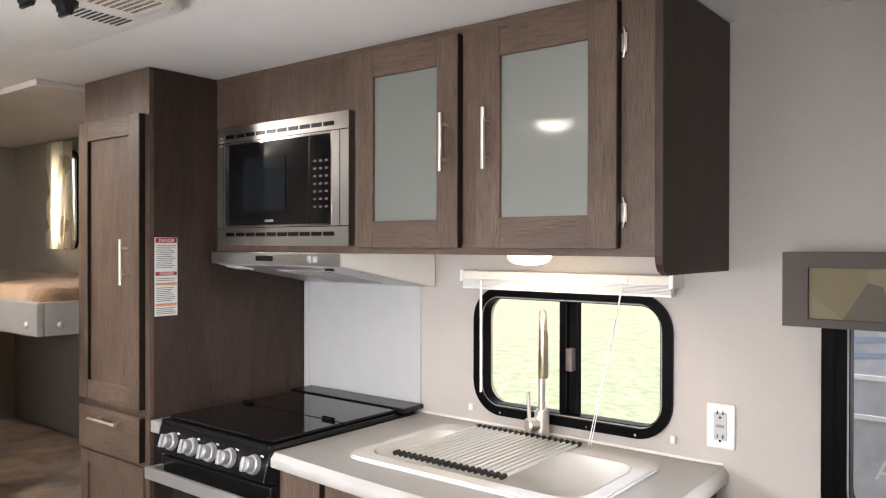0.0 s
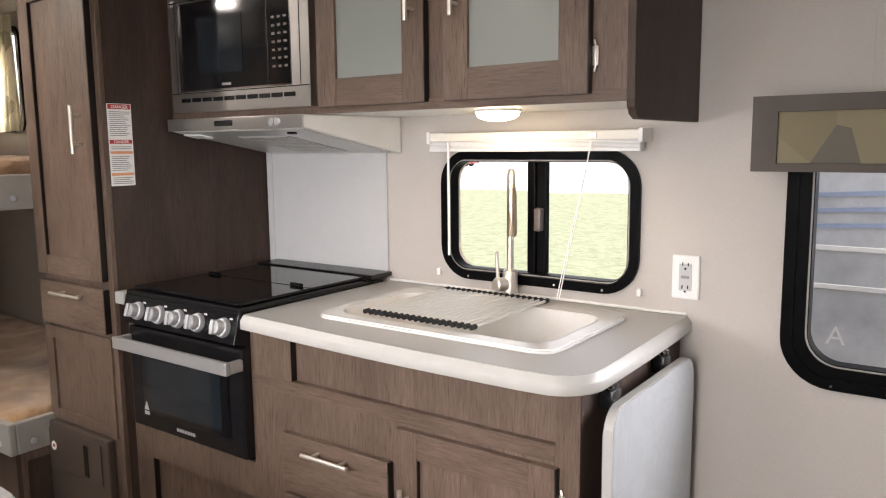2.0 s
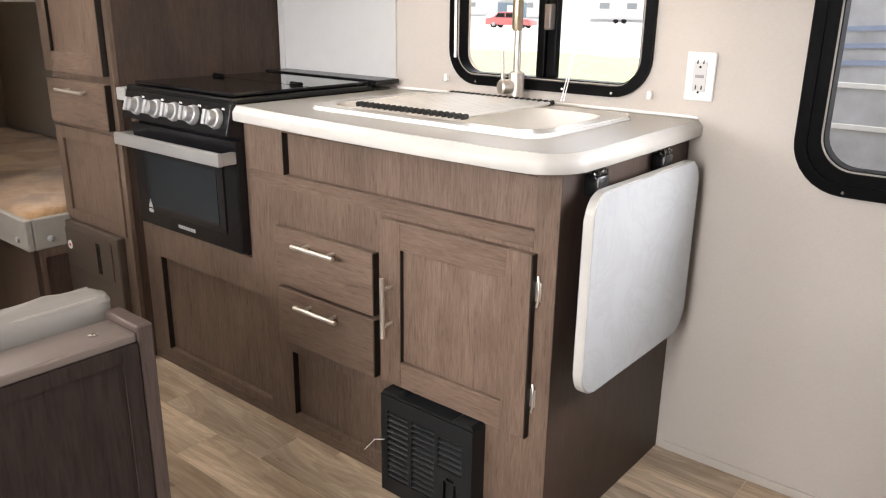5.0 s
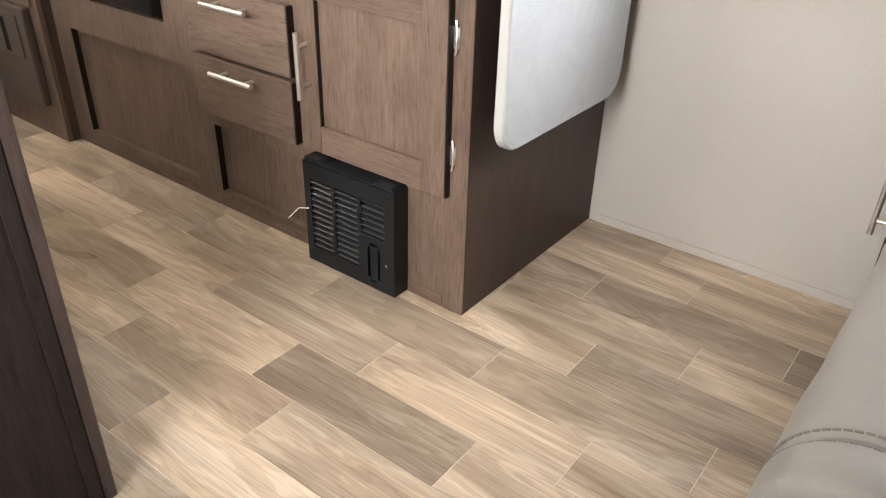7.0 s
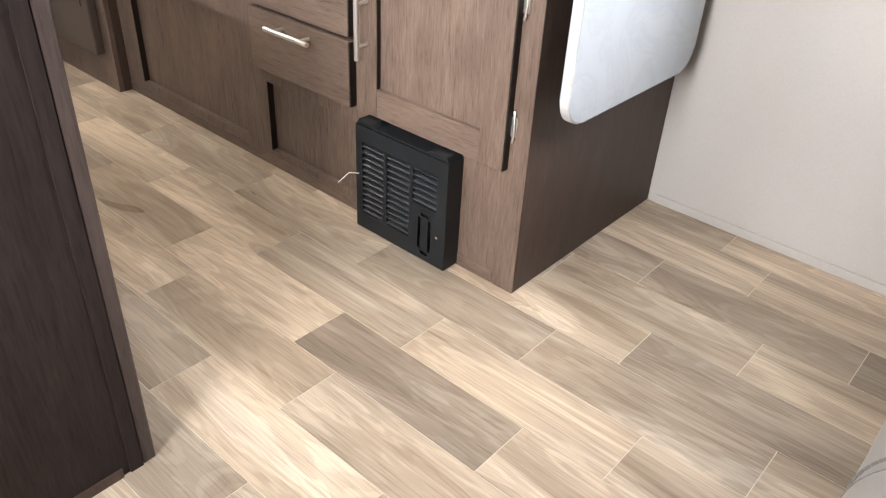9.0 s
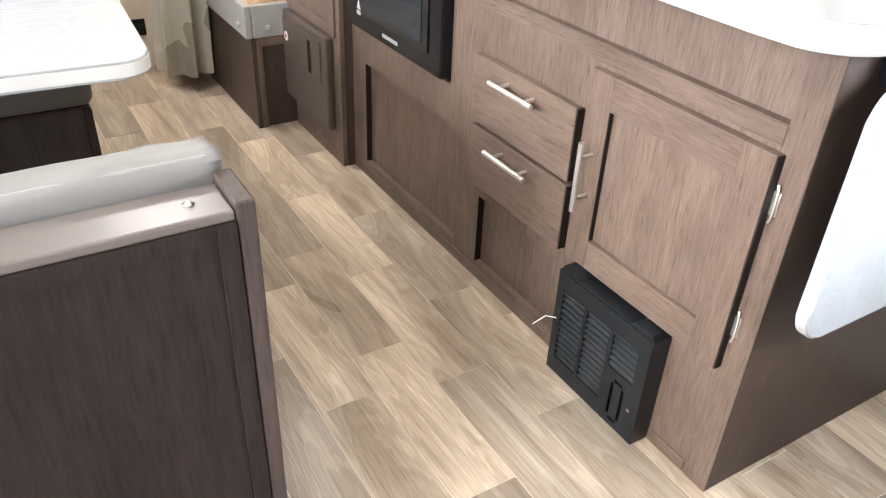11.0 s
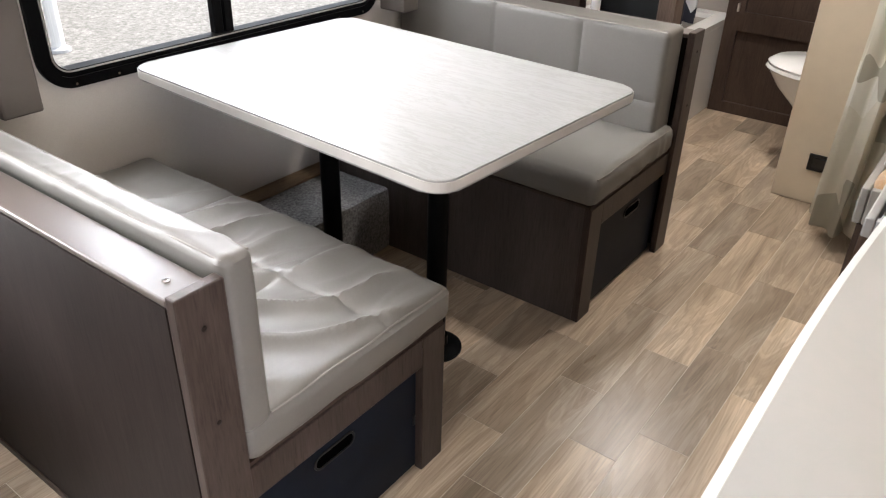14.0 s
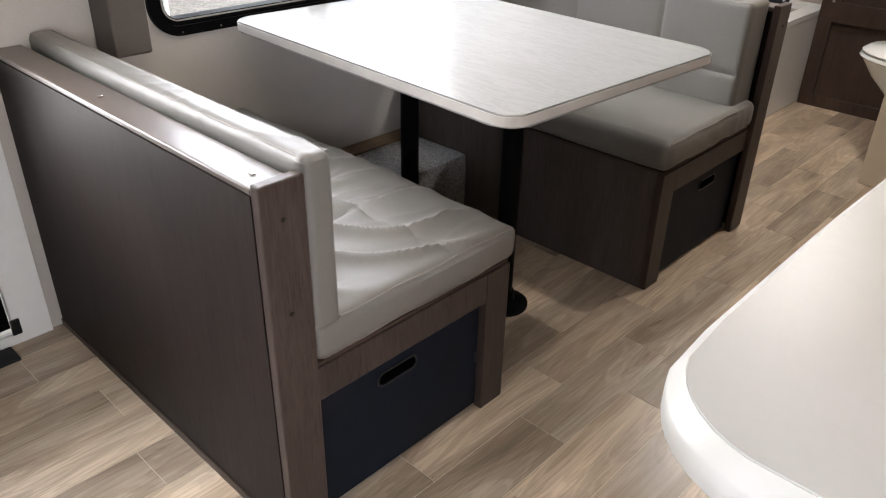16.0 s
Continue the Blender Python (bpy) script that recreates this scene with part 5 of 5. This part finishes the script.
table = tagged(empty("dinette_table"), "pale streaked laminate dinette table on two black poles", "table")
TM = pose(-1.714, 0.26, -0.003, 0, 0, -3.2)
bm = prism(bmesh.new(), rrect(-0.38, 0.38, -0.518, 0.518, 0.05, 8), "z", 0.702, 0.731, bev=0.004)
bmesh.ops.transform(bm, matrix=TM, verts=bm.verts[:])
part("tabletop", bm, table_mat, table)
bm = ring(bmesh.new(), rrect(-0.3815, 0.3815, -0.5195, 0.5195, 0.0515, 8), rrect(-0.38, 0.38, -0.518, 0.518, 0.05, 8), "z", 0.7065, 0.7265)
bmesh.ops.transform(bm, matrix=TM, verts=bm.verts[:])
part("edge_band", bm, table_edge, table)
for px, py in ((-1.69, 0.465), (-1.71, 0.065)):
    part("pole", rod(bmesh.new(), (px, py, 0.018), (px, py, 0.69), 0.0275, 20), black_matt, table, smooth=True)
    part("flange", turned(bmesh.new(), (px, py, 0.0), (0, 0, 1), [(0, 0.075), (0.006, 0.075), (0.014, 0.06), (0.02, 0.036), (0.045, 0.033)], 24), black_matt, table, smooth=True)
    part("socket", turned(bmesh.new(), (px, py, 0.7018), (0, 0, -1), [(0, 0.07), (0.005, 0.07), (0.012, 0.034), (0.03, 0.032)], 20), black_matt, table, smooth=True)

well = part("wheel_well_cover", soft_box(-2.042, -1.42, SOUTH + 0.003, 0.005, 0.0, 0.226, 0.016, (30, 18, 12), lambda p, n: 0.003 * n3(p, 30, 2)), carpet, smooth=True)
part("wood_strip", a_box(-2.03, -1.43, SOUTH + 0.004, SOUTH + 0.075, 0.2275, 0.236, bev=0.002), wood("bare plywood strip", (0.09, 0.055, 0.03), (0.17, 0.11, 0.062), (0.24, 0.165, 0.1), "x", 0.6), well, "bare brown plywood strip")
tagged(well, "grey carpeted wheel well box between the benches", "wheel well")

# ---- sofa corner ----
sofa = tagged(empty("sofa", (-0.016, 0, 0)), "pale grey leatherette sofa with stitched seams", "sofa")


def sofa_relief(p, n):
    h = 0.006 * n3(p, 3, 2) + 0.002 * n3(p, 12, 5)
    h -= 0.011 * math.exp(-(((p.y - 1.046) / 0.007) ** 2))
    if p.y < 0.98:
        h += 0.006 * math.sin(60 * p.y + 10 * n3(p, 4, 7))
    return h


part("seat_cushion", soft_box(0.105, 0.9, 0.905, 1.93, 0.2, 0.462, 0.1, (30, 120, 20), sofa_relief), sofa_vinyl, sofa, smooth=True)
part("armrest", soft_box(0.105, 0.9, 0.76, 0.9, 0.1, 0.41, 0.055, (30, 16, 14), lambda p, n: 0.004 * n3(p, 9, 3)), sofa_vinyl, sofa, smooth=True)
part("base", a_box(0.16, 0.88, 0.8, 1.92, 0.0, 0.199, bev=0.006), wood_side, sofa)
for dy in (-0.011, 0.011):
    bm = bmesh.new()
    arc = []
    for k in range(40):
        a = k / 39
        if a < 0.4:
            t = math.pi / 2 * a / 0.4
            arc.append((0.205 - 0.1015 * math.cos(t), 1.046 + dy, 0.362 + 0.1015 * math.sin(t)))
        else:
            arc.append((0.205 + (a - 0.4) * 0.9, 1.046 + dy, 0.4635))
    for p, q in list(zip(arc, arc[1:]))[::1]:
        c = (Vector(p) + Vector(q)) / 2
        rod(bm, Vector(p) + (c - Vector(p)) * 0.2, Vector(q) + (c - Vector(q)) * 0.2, 0.0016, 6)
    part("stitching", bm, seam_thread, sofa)
stand = tagged(empty("side_cabinet", (-0.018, 0, 0)), "dark wood cabinet beside the sofa with bar handle", "cabinet")
part("body", a_box(0.087, 0.6, 1.94, NORTH - 0.009, 0.0, 0.62, bev=0.002), wood_side, stand)
bar_handle(stand, (0.087, 1.965, 0.24), (0.087, 1.965, 0.4), (-0.03, 0, 0))


# ---- bunks ----
def bunk(z0, z1, zm, label, with_base):
    top = tagged(empty("bunk_bed"), label, "bunk bed", group="bunk beds")
    xr, yf = -2.548, 1.297
    part("long_rail", a_box(WEST + 0.003, xr, yf - 0.012, yf + 0.012, z0, z1, bev=0.005), grey_fascia, top)
    part("end_rail", a_box(xr - 0.024, xr, yf + 0.0125, 1.446, z0, z1, bev=0.005), grey_fascia, top)
    for p, d in (((xr + 0.0002, 1.362, (z0 + z1) / 2 - 0.02), (1, 0, 0)), ((xr - 0.07, yf - 0.0122, (z0 + z1) / 2 - 0.02), (0, -1, 0)), ((xr - 0.5, yf - 0.0122, (z0 + z1) / 2 - 0.02), (0, -1, 0))):
        part("button", turned(bmesh.new(), p, d, [(0, 0.011), (0.004, 0.011), (0.008, 0.006)], 16), knob_silver, top, "silver snap button", smooth=True)
    part("mattress", soft_box(WEST + 0.005, xr - 0.026, yf + 0.014, NORTH - 0.003, z0 + 0.02, zm, 0.03, (90, 40, 5), lambda p, n: 0.012 * n3(p, 5, z0) + 0.007 * n3(p, 22, 3)), fur_mat, top, "brown plush mattress cover", smooth=True)
    if with_base:
        part("base_front", a_box(WEST + 0.003, xr - 0.003, yf + 0.004, yf + 0.02, 0.0, z0 - 0.001), wood_side, top)
        bm = plate(bmesh.new(), "x", (yf + 0.0205, 1.45, 0.0, z0 - 0.001), [(yf + 0.04, 1.45, 0.0, z0 - 0.03)], xr - 0.012, xr - 0.003)
        part("base_end", bm, wood_v, top)
        part("base_panel", a_box(xr - 0.022, xr - 0.0125, yf + 0.0205, NORTH - 0.002, 0.0, z0 - 0.001), wood_side, top)
    else:
        part("slat_board", a_box(WEST + 0.004, xr - 0.03, yf + 0.013, NORTH - 0.002, z0 + 0.003, z0 + 0.018), white_plastic, top)
    return top


bunk(0.323, 0.432, 0.452, "lower bunk with brown plush mattress and dark base", True)
bunk(1.13, 1.243, 1.29, "upper bunk with brown plush mattress and grey rail", False)


def drape(cx, cy, rx, ry, z0, z1, folds, seed, flare=0.0, lean=(0, 0)):
    """A gathered curtain: a closed wavy outline that shifts with height."""
    bm = bmesh.new()
    seg, rows = folds * 12, 46
    loops = []
    for j in range(rows + 1):
        v = j / rows
        z = z0 + (z1 - z0) * v
        row = []
        for i in range(seg):
            t = 2 * math.pi * i / seg
            wave = 1 + 0.3 * math.sin(folds * t + 0.7 * math.sin(v * 5 + seed) + seed) + 0.12 * math.sin((folds + 3) * t - v * 3)
            k = (1 + flare * (1 - v)) * wave
            row.append(bm.verts.new((cx + lean[0] * v + rx * k * math.cos(t), cy + lean[1] * v + ry * k * math.sin(t), z + 0.004 * math.sin(folds * t))))
        loops.append(row)
    for A, B in zip(loops, loops[1:]):
        for i in range(seg):
            bm.faces.new((A[i], A[(i + 1) % seg], B[(i + 1) % seg], B[i]))
    bm.faces.new(loops[0][::-1])
    bm.faces.new(loops[-1])
    return bm


cur = part("bunk_curtain", drape(-3.1, 1.2, 0.085, 0.07, 0.06, TOP - 0.024, 7, 1.0, 0.15, (0.02, 0.055)), curtain_mat, smooth=True)
tagged(cur, "gathered tan printed curtain hanging beside the bunks", "curtain")
wc = part("window_curtain", drape(-3.955, NORTH - 0.05, 0.1, 0.02, 1.41, TOP - 0.03, 7, 2.0, 0.1), curtain_mat, smooth=True)
tagged(wc, "cream printed curtain drawn aside at bunk window", "curtain")

plug = tagged(empty("wall_socket"), "black power socket low on the cream partition", "outlet")
part("plate", a_box(-3.3418, -3.333, 1.006, 1.114, 0.136, 0.203, bev=0.004), black_enamel, plug)
part("face", a_box(-3.333, -3.329, 1.022, 1.098, 0.15, 0.19, bev=0.002), black_gloss, plug)

# ---- bathroom ----
toilet = tagged(empty("toilet"), "white toilet with closed lid behind the partition", "toilet")


def loft(rows, seg=28):
    bm = bmesh.new()
    loops = []
    for cx, cy, rx, ry, z in rows:
        loops.append([bm.verts.new((cx + rx * math.cos(2 * math.pi * i / seg), cy + ry * math.sin(2 * math.pi * i / seg), z)) for i in range(seg)])
    for A, B in zip(loops, loops[1:]):
        for i in range(seg):
            bm.faces.new((A[i], A[(i + 1) % seg], B[(i + 1) % seg], B[i]))
    bm.faces.new(loops[0][::-1])
    bm.faces.new(loops[-1])
    return bm


TXC = -3.72
part("pedestal", loft([(TXC, 1.02, 0.13, 0.17, 0.0), (TXC, 1.02, 0.12, 0.16, 0.05), (TXC, 1.02, 0.095, 0.13, 0.12), (TXC, 1.01, 0.1, 0.15, 0.22), (TXC, 0.98, 0.15, 0.24, 0.33), (TXC, 0.96, 0.185, 0.27, 0.4)]), porcelain, toilet, smooth=True)
part("seat", loft([(TXC, 0.96, 0.188, 0.272, 0.4005), (TXC, 0.96, 0.195, 0.28, 0.408), (TXC, 0.96, 0.19, 0.275, 0.42)]), porcelain, toilet, smooth=True)
part("lid", loft([(TXC, 0.96, 0.188, 0.27, 0.421), (TXC, 0.96, 0.192, 0.275, 0.43), (TXC, 0.96, 0.17, 0.25, 0.447), (TXC, 0.96, 0.08, 0.12, 0.452)]), porcelain, toilet, smooth=True)

vanity = tagged(empty("bathroom_cabinet", (-0.06, 0, 0)), "dark wood bathroom cabinet with framed panels", "cabinet")
part("body", a_box(-4.53, -4.125, 0.335, 1.28, 0.0, 1.9), wood_side, vanity)
bm = plate(bmesh.new(), "x", (0.335, 1.28, 0.0, 1.9), [(0.4, 0.84, 0.055, 0.41), (0.9, 1.25, 0.055, 0.41), (0.42, 0.84, 0.5, 1.0), (0.9, 1.25, 0.5, 1.0)], -4.1245, -4.105)
part("front", bm, wood_side, vanity)
part("catch", a_box(-4.1045, -4.09, 0.385, 0.395, 0.5, 0.54, bev=0.002), nickel, vanity)
tub = tagged(empty("bathtub"), "white bathtub with a square rim", "bathtub")
part("apron", a_box(-4.3, -2.95, 0.3, 0.33, 0.0, 0.43, bev=0.006), porcelain, tub)
part("rim", plate(bmesh.new(), "z", (-4.3, -2.95, SOUTH + 0.003, 0.335), [(-4.22, -3.03, SOUTH + 0.07, 0.26)], 0.43, 0.455), porcelain, tub)
part("floor_pan", a_box(-4.22, -3.03, SOUTH + 0.07, 0.26, 0.1, 0.12), porcelain, tub)
sc = part("shower_curtain", drape(-3.98, 0.16, 0.1, 0.06, 0.456, 1.9, 7, 3.0, 0.1), shower_mat, smooth=True)
tagged(sc, "white shower curtain with dark geometric print", "curtain")

# dark wood closet wall behind the far bench
closet = tagged(empty("closet"), "dark wood closet behind the dinette with open gap", "closet")
part("panel", a_box(-2.85, -2.8, SOUTH + 0.002, 0.235, 0.0, TOP - 0.002), wood_side, closet)
part("pole", rod(bmesh.new(), (-2.815, 0.29, 0.0), (-2.815, 0.29, TOP - 0.003), 0.016, 14), white_plastic, closet, "white upright pole", smooth=True)
# black sheet stands in for the darkness inside the open gap
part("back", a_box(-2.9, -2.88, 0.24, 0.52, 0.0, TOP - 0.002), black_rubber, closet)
part("jamb", a_box(-2.87, -2.8, 0.52, 0.58, 0.0, TOP - 0.002, bev=0.003), wood_v, closet)

# ---- outdoors ----


def ground_material():
    m, n, l, b = node_mat("gravel and grass", 0.95)
    tc, sep = n.new("ShaderNodeTexCoord"), n.new("ShaderNodeSeparateXYZ")
    l.new(tc.outputs["Object"], sep.inputs[0])
    edge = noise_tex(n, l, coords(n, l, (1, 1, 1)), 0.35, 4)
    mr = n.new("ShaderNodeMath")
    mr.operation = "MULTIPLY_ADD"
    l.new(edge, mr.inputs[0])
    mr.inputs[1].default_value = 5.0
    l.new(sep.outputs["Y"], mr.inputs[2])
    near = n.new("ShaderNodeMath")
    near.operation = "GREATER_THAN"
    l.new(mr.outputs[0], near.inputs[0])
    near.inputs[1].default_value = 7.5
    far = n.new("ShaderNodeMath")
    far.operation = "LESS_THAN"
    l.new(mr.outputs[0], far.inputs[0])
    far.inputs[1].default_value = 32.0
    both = n.new("ShaderNodeMath")
    both.operation = "MULTIPLY"
    l.new(near.outputs[0], both.inputs[0])
    l.new(far.outputs[0], both.inputs[1])
    stones = noise_tex(n, l, coords(n, l, (1, 1, 1)), 22, 6, 0.75)
    blades = noise_tex(n, l, coords(n, l, (1, 1, 1)), 6, 8, 0.75)
    gravel = ramp(n, l, stones, [(0.3, (0.07, 0.066, 0.06)), (0.5, (0.16, 0.152, 0.14)), (0.7, (0.3, 0.29, 0.27))])
    grass = ramp(n, l, blades, [(0.3, (0.2, 0.225, 0.13)), (0.55, (0.34, 0.37, 0.24)), (0.8, (0.52, 0.53, 0.42))])
    lot = n.new("ShaderNodeMath")
    lot.operation = "GREATER_THAN"
    l.new(mr.outputs[0], lot.inputs[0])
    lot.inputs[1].default_value = 32.0
    pale = ramp(n, l, stones, [(0.3, (0.5, 0.49, 0.47)), (0.7, (0.65, 0.64, 0.62))])
    col = mixed(n, l, both.outputs[0], gravel, grass)
    l.new(mixed(n, l, lot.outputs[0], col, pale), b.inputs["Base Color"])
    bumped(n, l, b, stones, 0.5, 0.03)
    return m


structure(part("ground", a_box(-400, 400, -400, 400, -0.85, -0.75), ground_material()), "gravel lot with a strip of mown grass", "ground")

grey_metal = plain("grey trailer siding", (0.5, 0.508, 0.52), 0.4, vary=0.2, scale=5)
blue_stripe = plain("blue stripe vinyl", (0.3, 0.36, 0.5), 0.4)
near_trailer = tagged(empty("travel_trailer"), "grey travel trailer parked close outside the window", "trailer", group="parked trailers")
part("body", a_box(-1.6, 6.5, 4.2, 6.6, -0.35, 2.4, bev=0.05), grey_metal, near_trailer)
for k in range(3):
    z = 0.93 + 0.075 * k
    part("stripe", prism(bmesh.new(), [(-1.2, z - 0.05), (0.2, z + 0.02), (1.6, z + 0.17), (1.6, z + 0.185), (0.2, z + 0.045), (-1.2, z - 0.03)], "y", 4.19, 4.199), blue_stripe, near_trailer)
for z in (0.815, 0.628):
    part("trim_rail", a_box(-1.58, 6.4, 4.185, 4.1995, z - 0.012, z + 0.012, bev=0.003), white_plastic, near_trailer)
words("A", 0.13, Matrix.Translation((-0.56, 4.195, 0.385)) @ pose(0, 0, 0, 90, 0, 0), label_paper, near_trailer)
for x in (1.5, 2.4):
    w = part("wheel", turned(bmesh.new(), (x, 4.25, -0.42), (0, 1, 0), [(0, 0.2), (0.01, 0.33), (0.2, 0.33), (0.21, 0.2)], 28), black_rubber, near_trailer)
    part("rim", turned(bmesh.new(), (x, 4.24, -0.42), (0, 1, 0), [(0, 0.17), (0.01, 0.19)], 20), knob_silver, w)

far_glass = plain("pale tinted glass", (0.3, 0.32, 0.34), 0.2, vary=0.05)
trailer_white = plain("white trailer siding", (0.75, 0.75, 0.74), 0.4, vary=0.03, scale=2)
for (tx, ty, tz, L) in ((-66, 98, 20, 9), (-47, 92, 32, 8), (-34, 96, 12, 8), (-86, 110, 25, 10)):
    tr = tagged(empty("camper_trailer"), "white camper trailer parked far across the lot", "trailer", group="far trailers")
    bm = prism(bmesh.new(), [(-L / 2, -0.3), (L / 2 - 1, -0.3), (L / 2, 0.6), (L / 2 - 0.6, 2.4), (-L / 2, 2.4)], "y", -1.2, 1.2, bev=0.08)
    part("body", bm, trailer_white, tr)
    for wx in (-L / 4, L / 6):
        part("window", a_box(wx - 0.6, wx + 0.6, -1.215, -1.202, 1.0, 1.7), far_glass, tr)
    part("skirt", a_box(-L / 2 + 0.3, L / 2 - 1.2, -1.1, 1.1, -0.6, -0.31), grey_metal, tr)
    for wx in (-0.5, 0.5):
        part("wheel", turned(bmesh.new(), (wx, -1.2, -0.42), (0, 1, 0), [(0, 0.2), (0.02, 0.33), (0.25, 0.33)], 20), black_rubber, tr)
    tr.matrix_basis = pose(tx, ty, 0, 0, 0, tz)

red_paint = plain("red car paint", (0.6, 0.16, 0.16), 0.25, vary=0.04, coat=0.6)
car = tagged(empty("car"), "red sedan parked far across the lot", "car")
bm = prism(bmesh.new(), [(-2.25, 0.25), (2.2, 0.25), (2.25, 0.6), (2.0, 0.78), (1.0, 0.86), (-1.7, 0.9), (-2.25, 0.82)], "y", -0.88, 0.88, bev=0.05)
part("body", bm, red_paint, car, smooth=True)
part("cabin", prism(bmesh.new(), [(-1.6, 0.88), (1.0, 0.85), (0.35, 1.38), (-0.95, 1.4)], "y", -0.74, 0.74, bev=0.05), red_paint, car, smooth=True)
for a, b_ in ((-1.3, -0.35), (-0.25, 0.6)):
    part("side_window", prism(bmesh.new(), [(a, 0.93), (b_, 0.93), (b_ - 0.2 * (b_ > 0), 1.3), (a + 0.3 * (a < -1), 1.3)], "y", -0.752, -0.7405), black_gloss, car)
for wx in (-1.4, 1.4):
    for wy in (-0.88, 0.68):
        wh = part("wheel", turned(bmesh.new(), (wx, wy, 0.32), (0, 1, 0), [(0, 0.18), (0.01, 0.32), (0.2, 0.32), (0.21, 0.18)], 22), black_rubber, car)
        part("rim", turned(bmesh.new(), (wx, wy - 0.01, 0.32), (0, 1, 0), [(0, 0.15), (0.01, 0.18)], 18), knob_silver, wh)
car.matrix_basis = pose(-42.0, 61.0, -0.75, 0, 0, 12)

shed_blue = plain("blue grey shed cladding", (0.2, 0.27, 0.33), 0.6, vary=0.1, scale=3)
shed = tagged(empty("shed"), "blue grey garden shed far across the lot", "shed")
part("wall", a_box(-1.6, 1.6, -1.3, 1.3, 0, 2.3), shed_blue, shed)
part("roof", prism(bmesh.new(), [(-1.8, 2.301), (1.8, 2.301), (0, 3.2)], "y", -1.45, 1.45), grey_metal, shed)
part("door", a_box(-0.5, 0.5, -1.33, -1.301, 0.02, 2.0), trailer_white, shed)
shed.matrix_basis = pose(-53.5, 77.7, -0.75, 0, 0, 30)

white_tr = tagged(empty("utility_trailer", (-0.28, -0.02, 0)), "white trailer corner with a landing leg on gravel", "trailer", group="parked trailers")
part("body", a_box(-4.6, 2.5, -8.6, -6.2, 0.25, 2.4, bev=0.05), trailer_white, white_tr)
part("skirt", a_box(-3.9, 2.5, -8.4, -6.3, -0.25, 0.249), trailer_white, white_tr)
part("landing_leg", rod(bmesh.new(), (-3.58, -5.58, -0.7), (-3.58, -5.58, 0.6), 0.06, 18), trailer_white, white_tr)
part("foot", turned(bmesh.new(), (-3.58, -5.58, -0.749), (0, 0, 1), [(0, 0.1), (0.03, 0.1), (0.05, 0.065)], 18), grey_metal, white_tr)
part("tongue", a_box(-3.7, -3.46, -6.25, -5.5, 0.6, 0.75, bev=0.01), trailer_white, white_tr)

# ---- floor planks, laid in staggered rows ----
PW, PL, GAP = 0.1297, 0.4505, 0.0016
OFFSETS = (0.1075, 0.2865, 0.0, 0.1965, 0.0755, 0.2335, 0.4165)
meshes = {}


def plank_mesh(length, width):
    key = (round(length, 3), round(width, 3))
    if key not in meshes:
        bm = bmesh.new()
        a, b = length / 2 - GAP / 2, width / 2 - GAP / 2
        box(bm, -a, a, -b, b, -0.0007, 0.0)
        meshes[key] = finish("plank", bm, plank_mat)
    return meshes[key]


row = -14
while True:
    y0 = 1.453 + row * PW
    y1 = y0 + PW
    if y0 >= NORTH:
        break
    a, b = max(y0, SOUTH), min(y1, NORTH)
    if b - a > 0.012:
        x = OFFSETS[row % 7] - 12 * PL
        while x < EAST:
            p, q = max(x, WEST), min(x + PL, EAST)
            if q - p > 0.02:
                ob = new("plank", plank_mesh(q - p, b - a))
                ob.parent = floor
                ob.location = ((p + q) / 2, (a + b) / 2, 0)
            x += PL
    row += 1
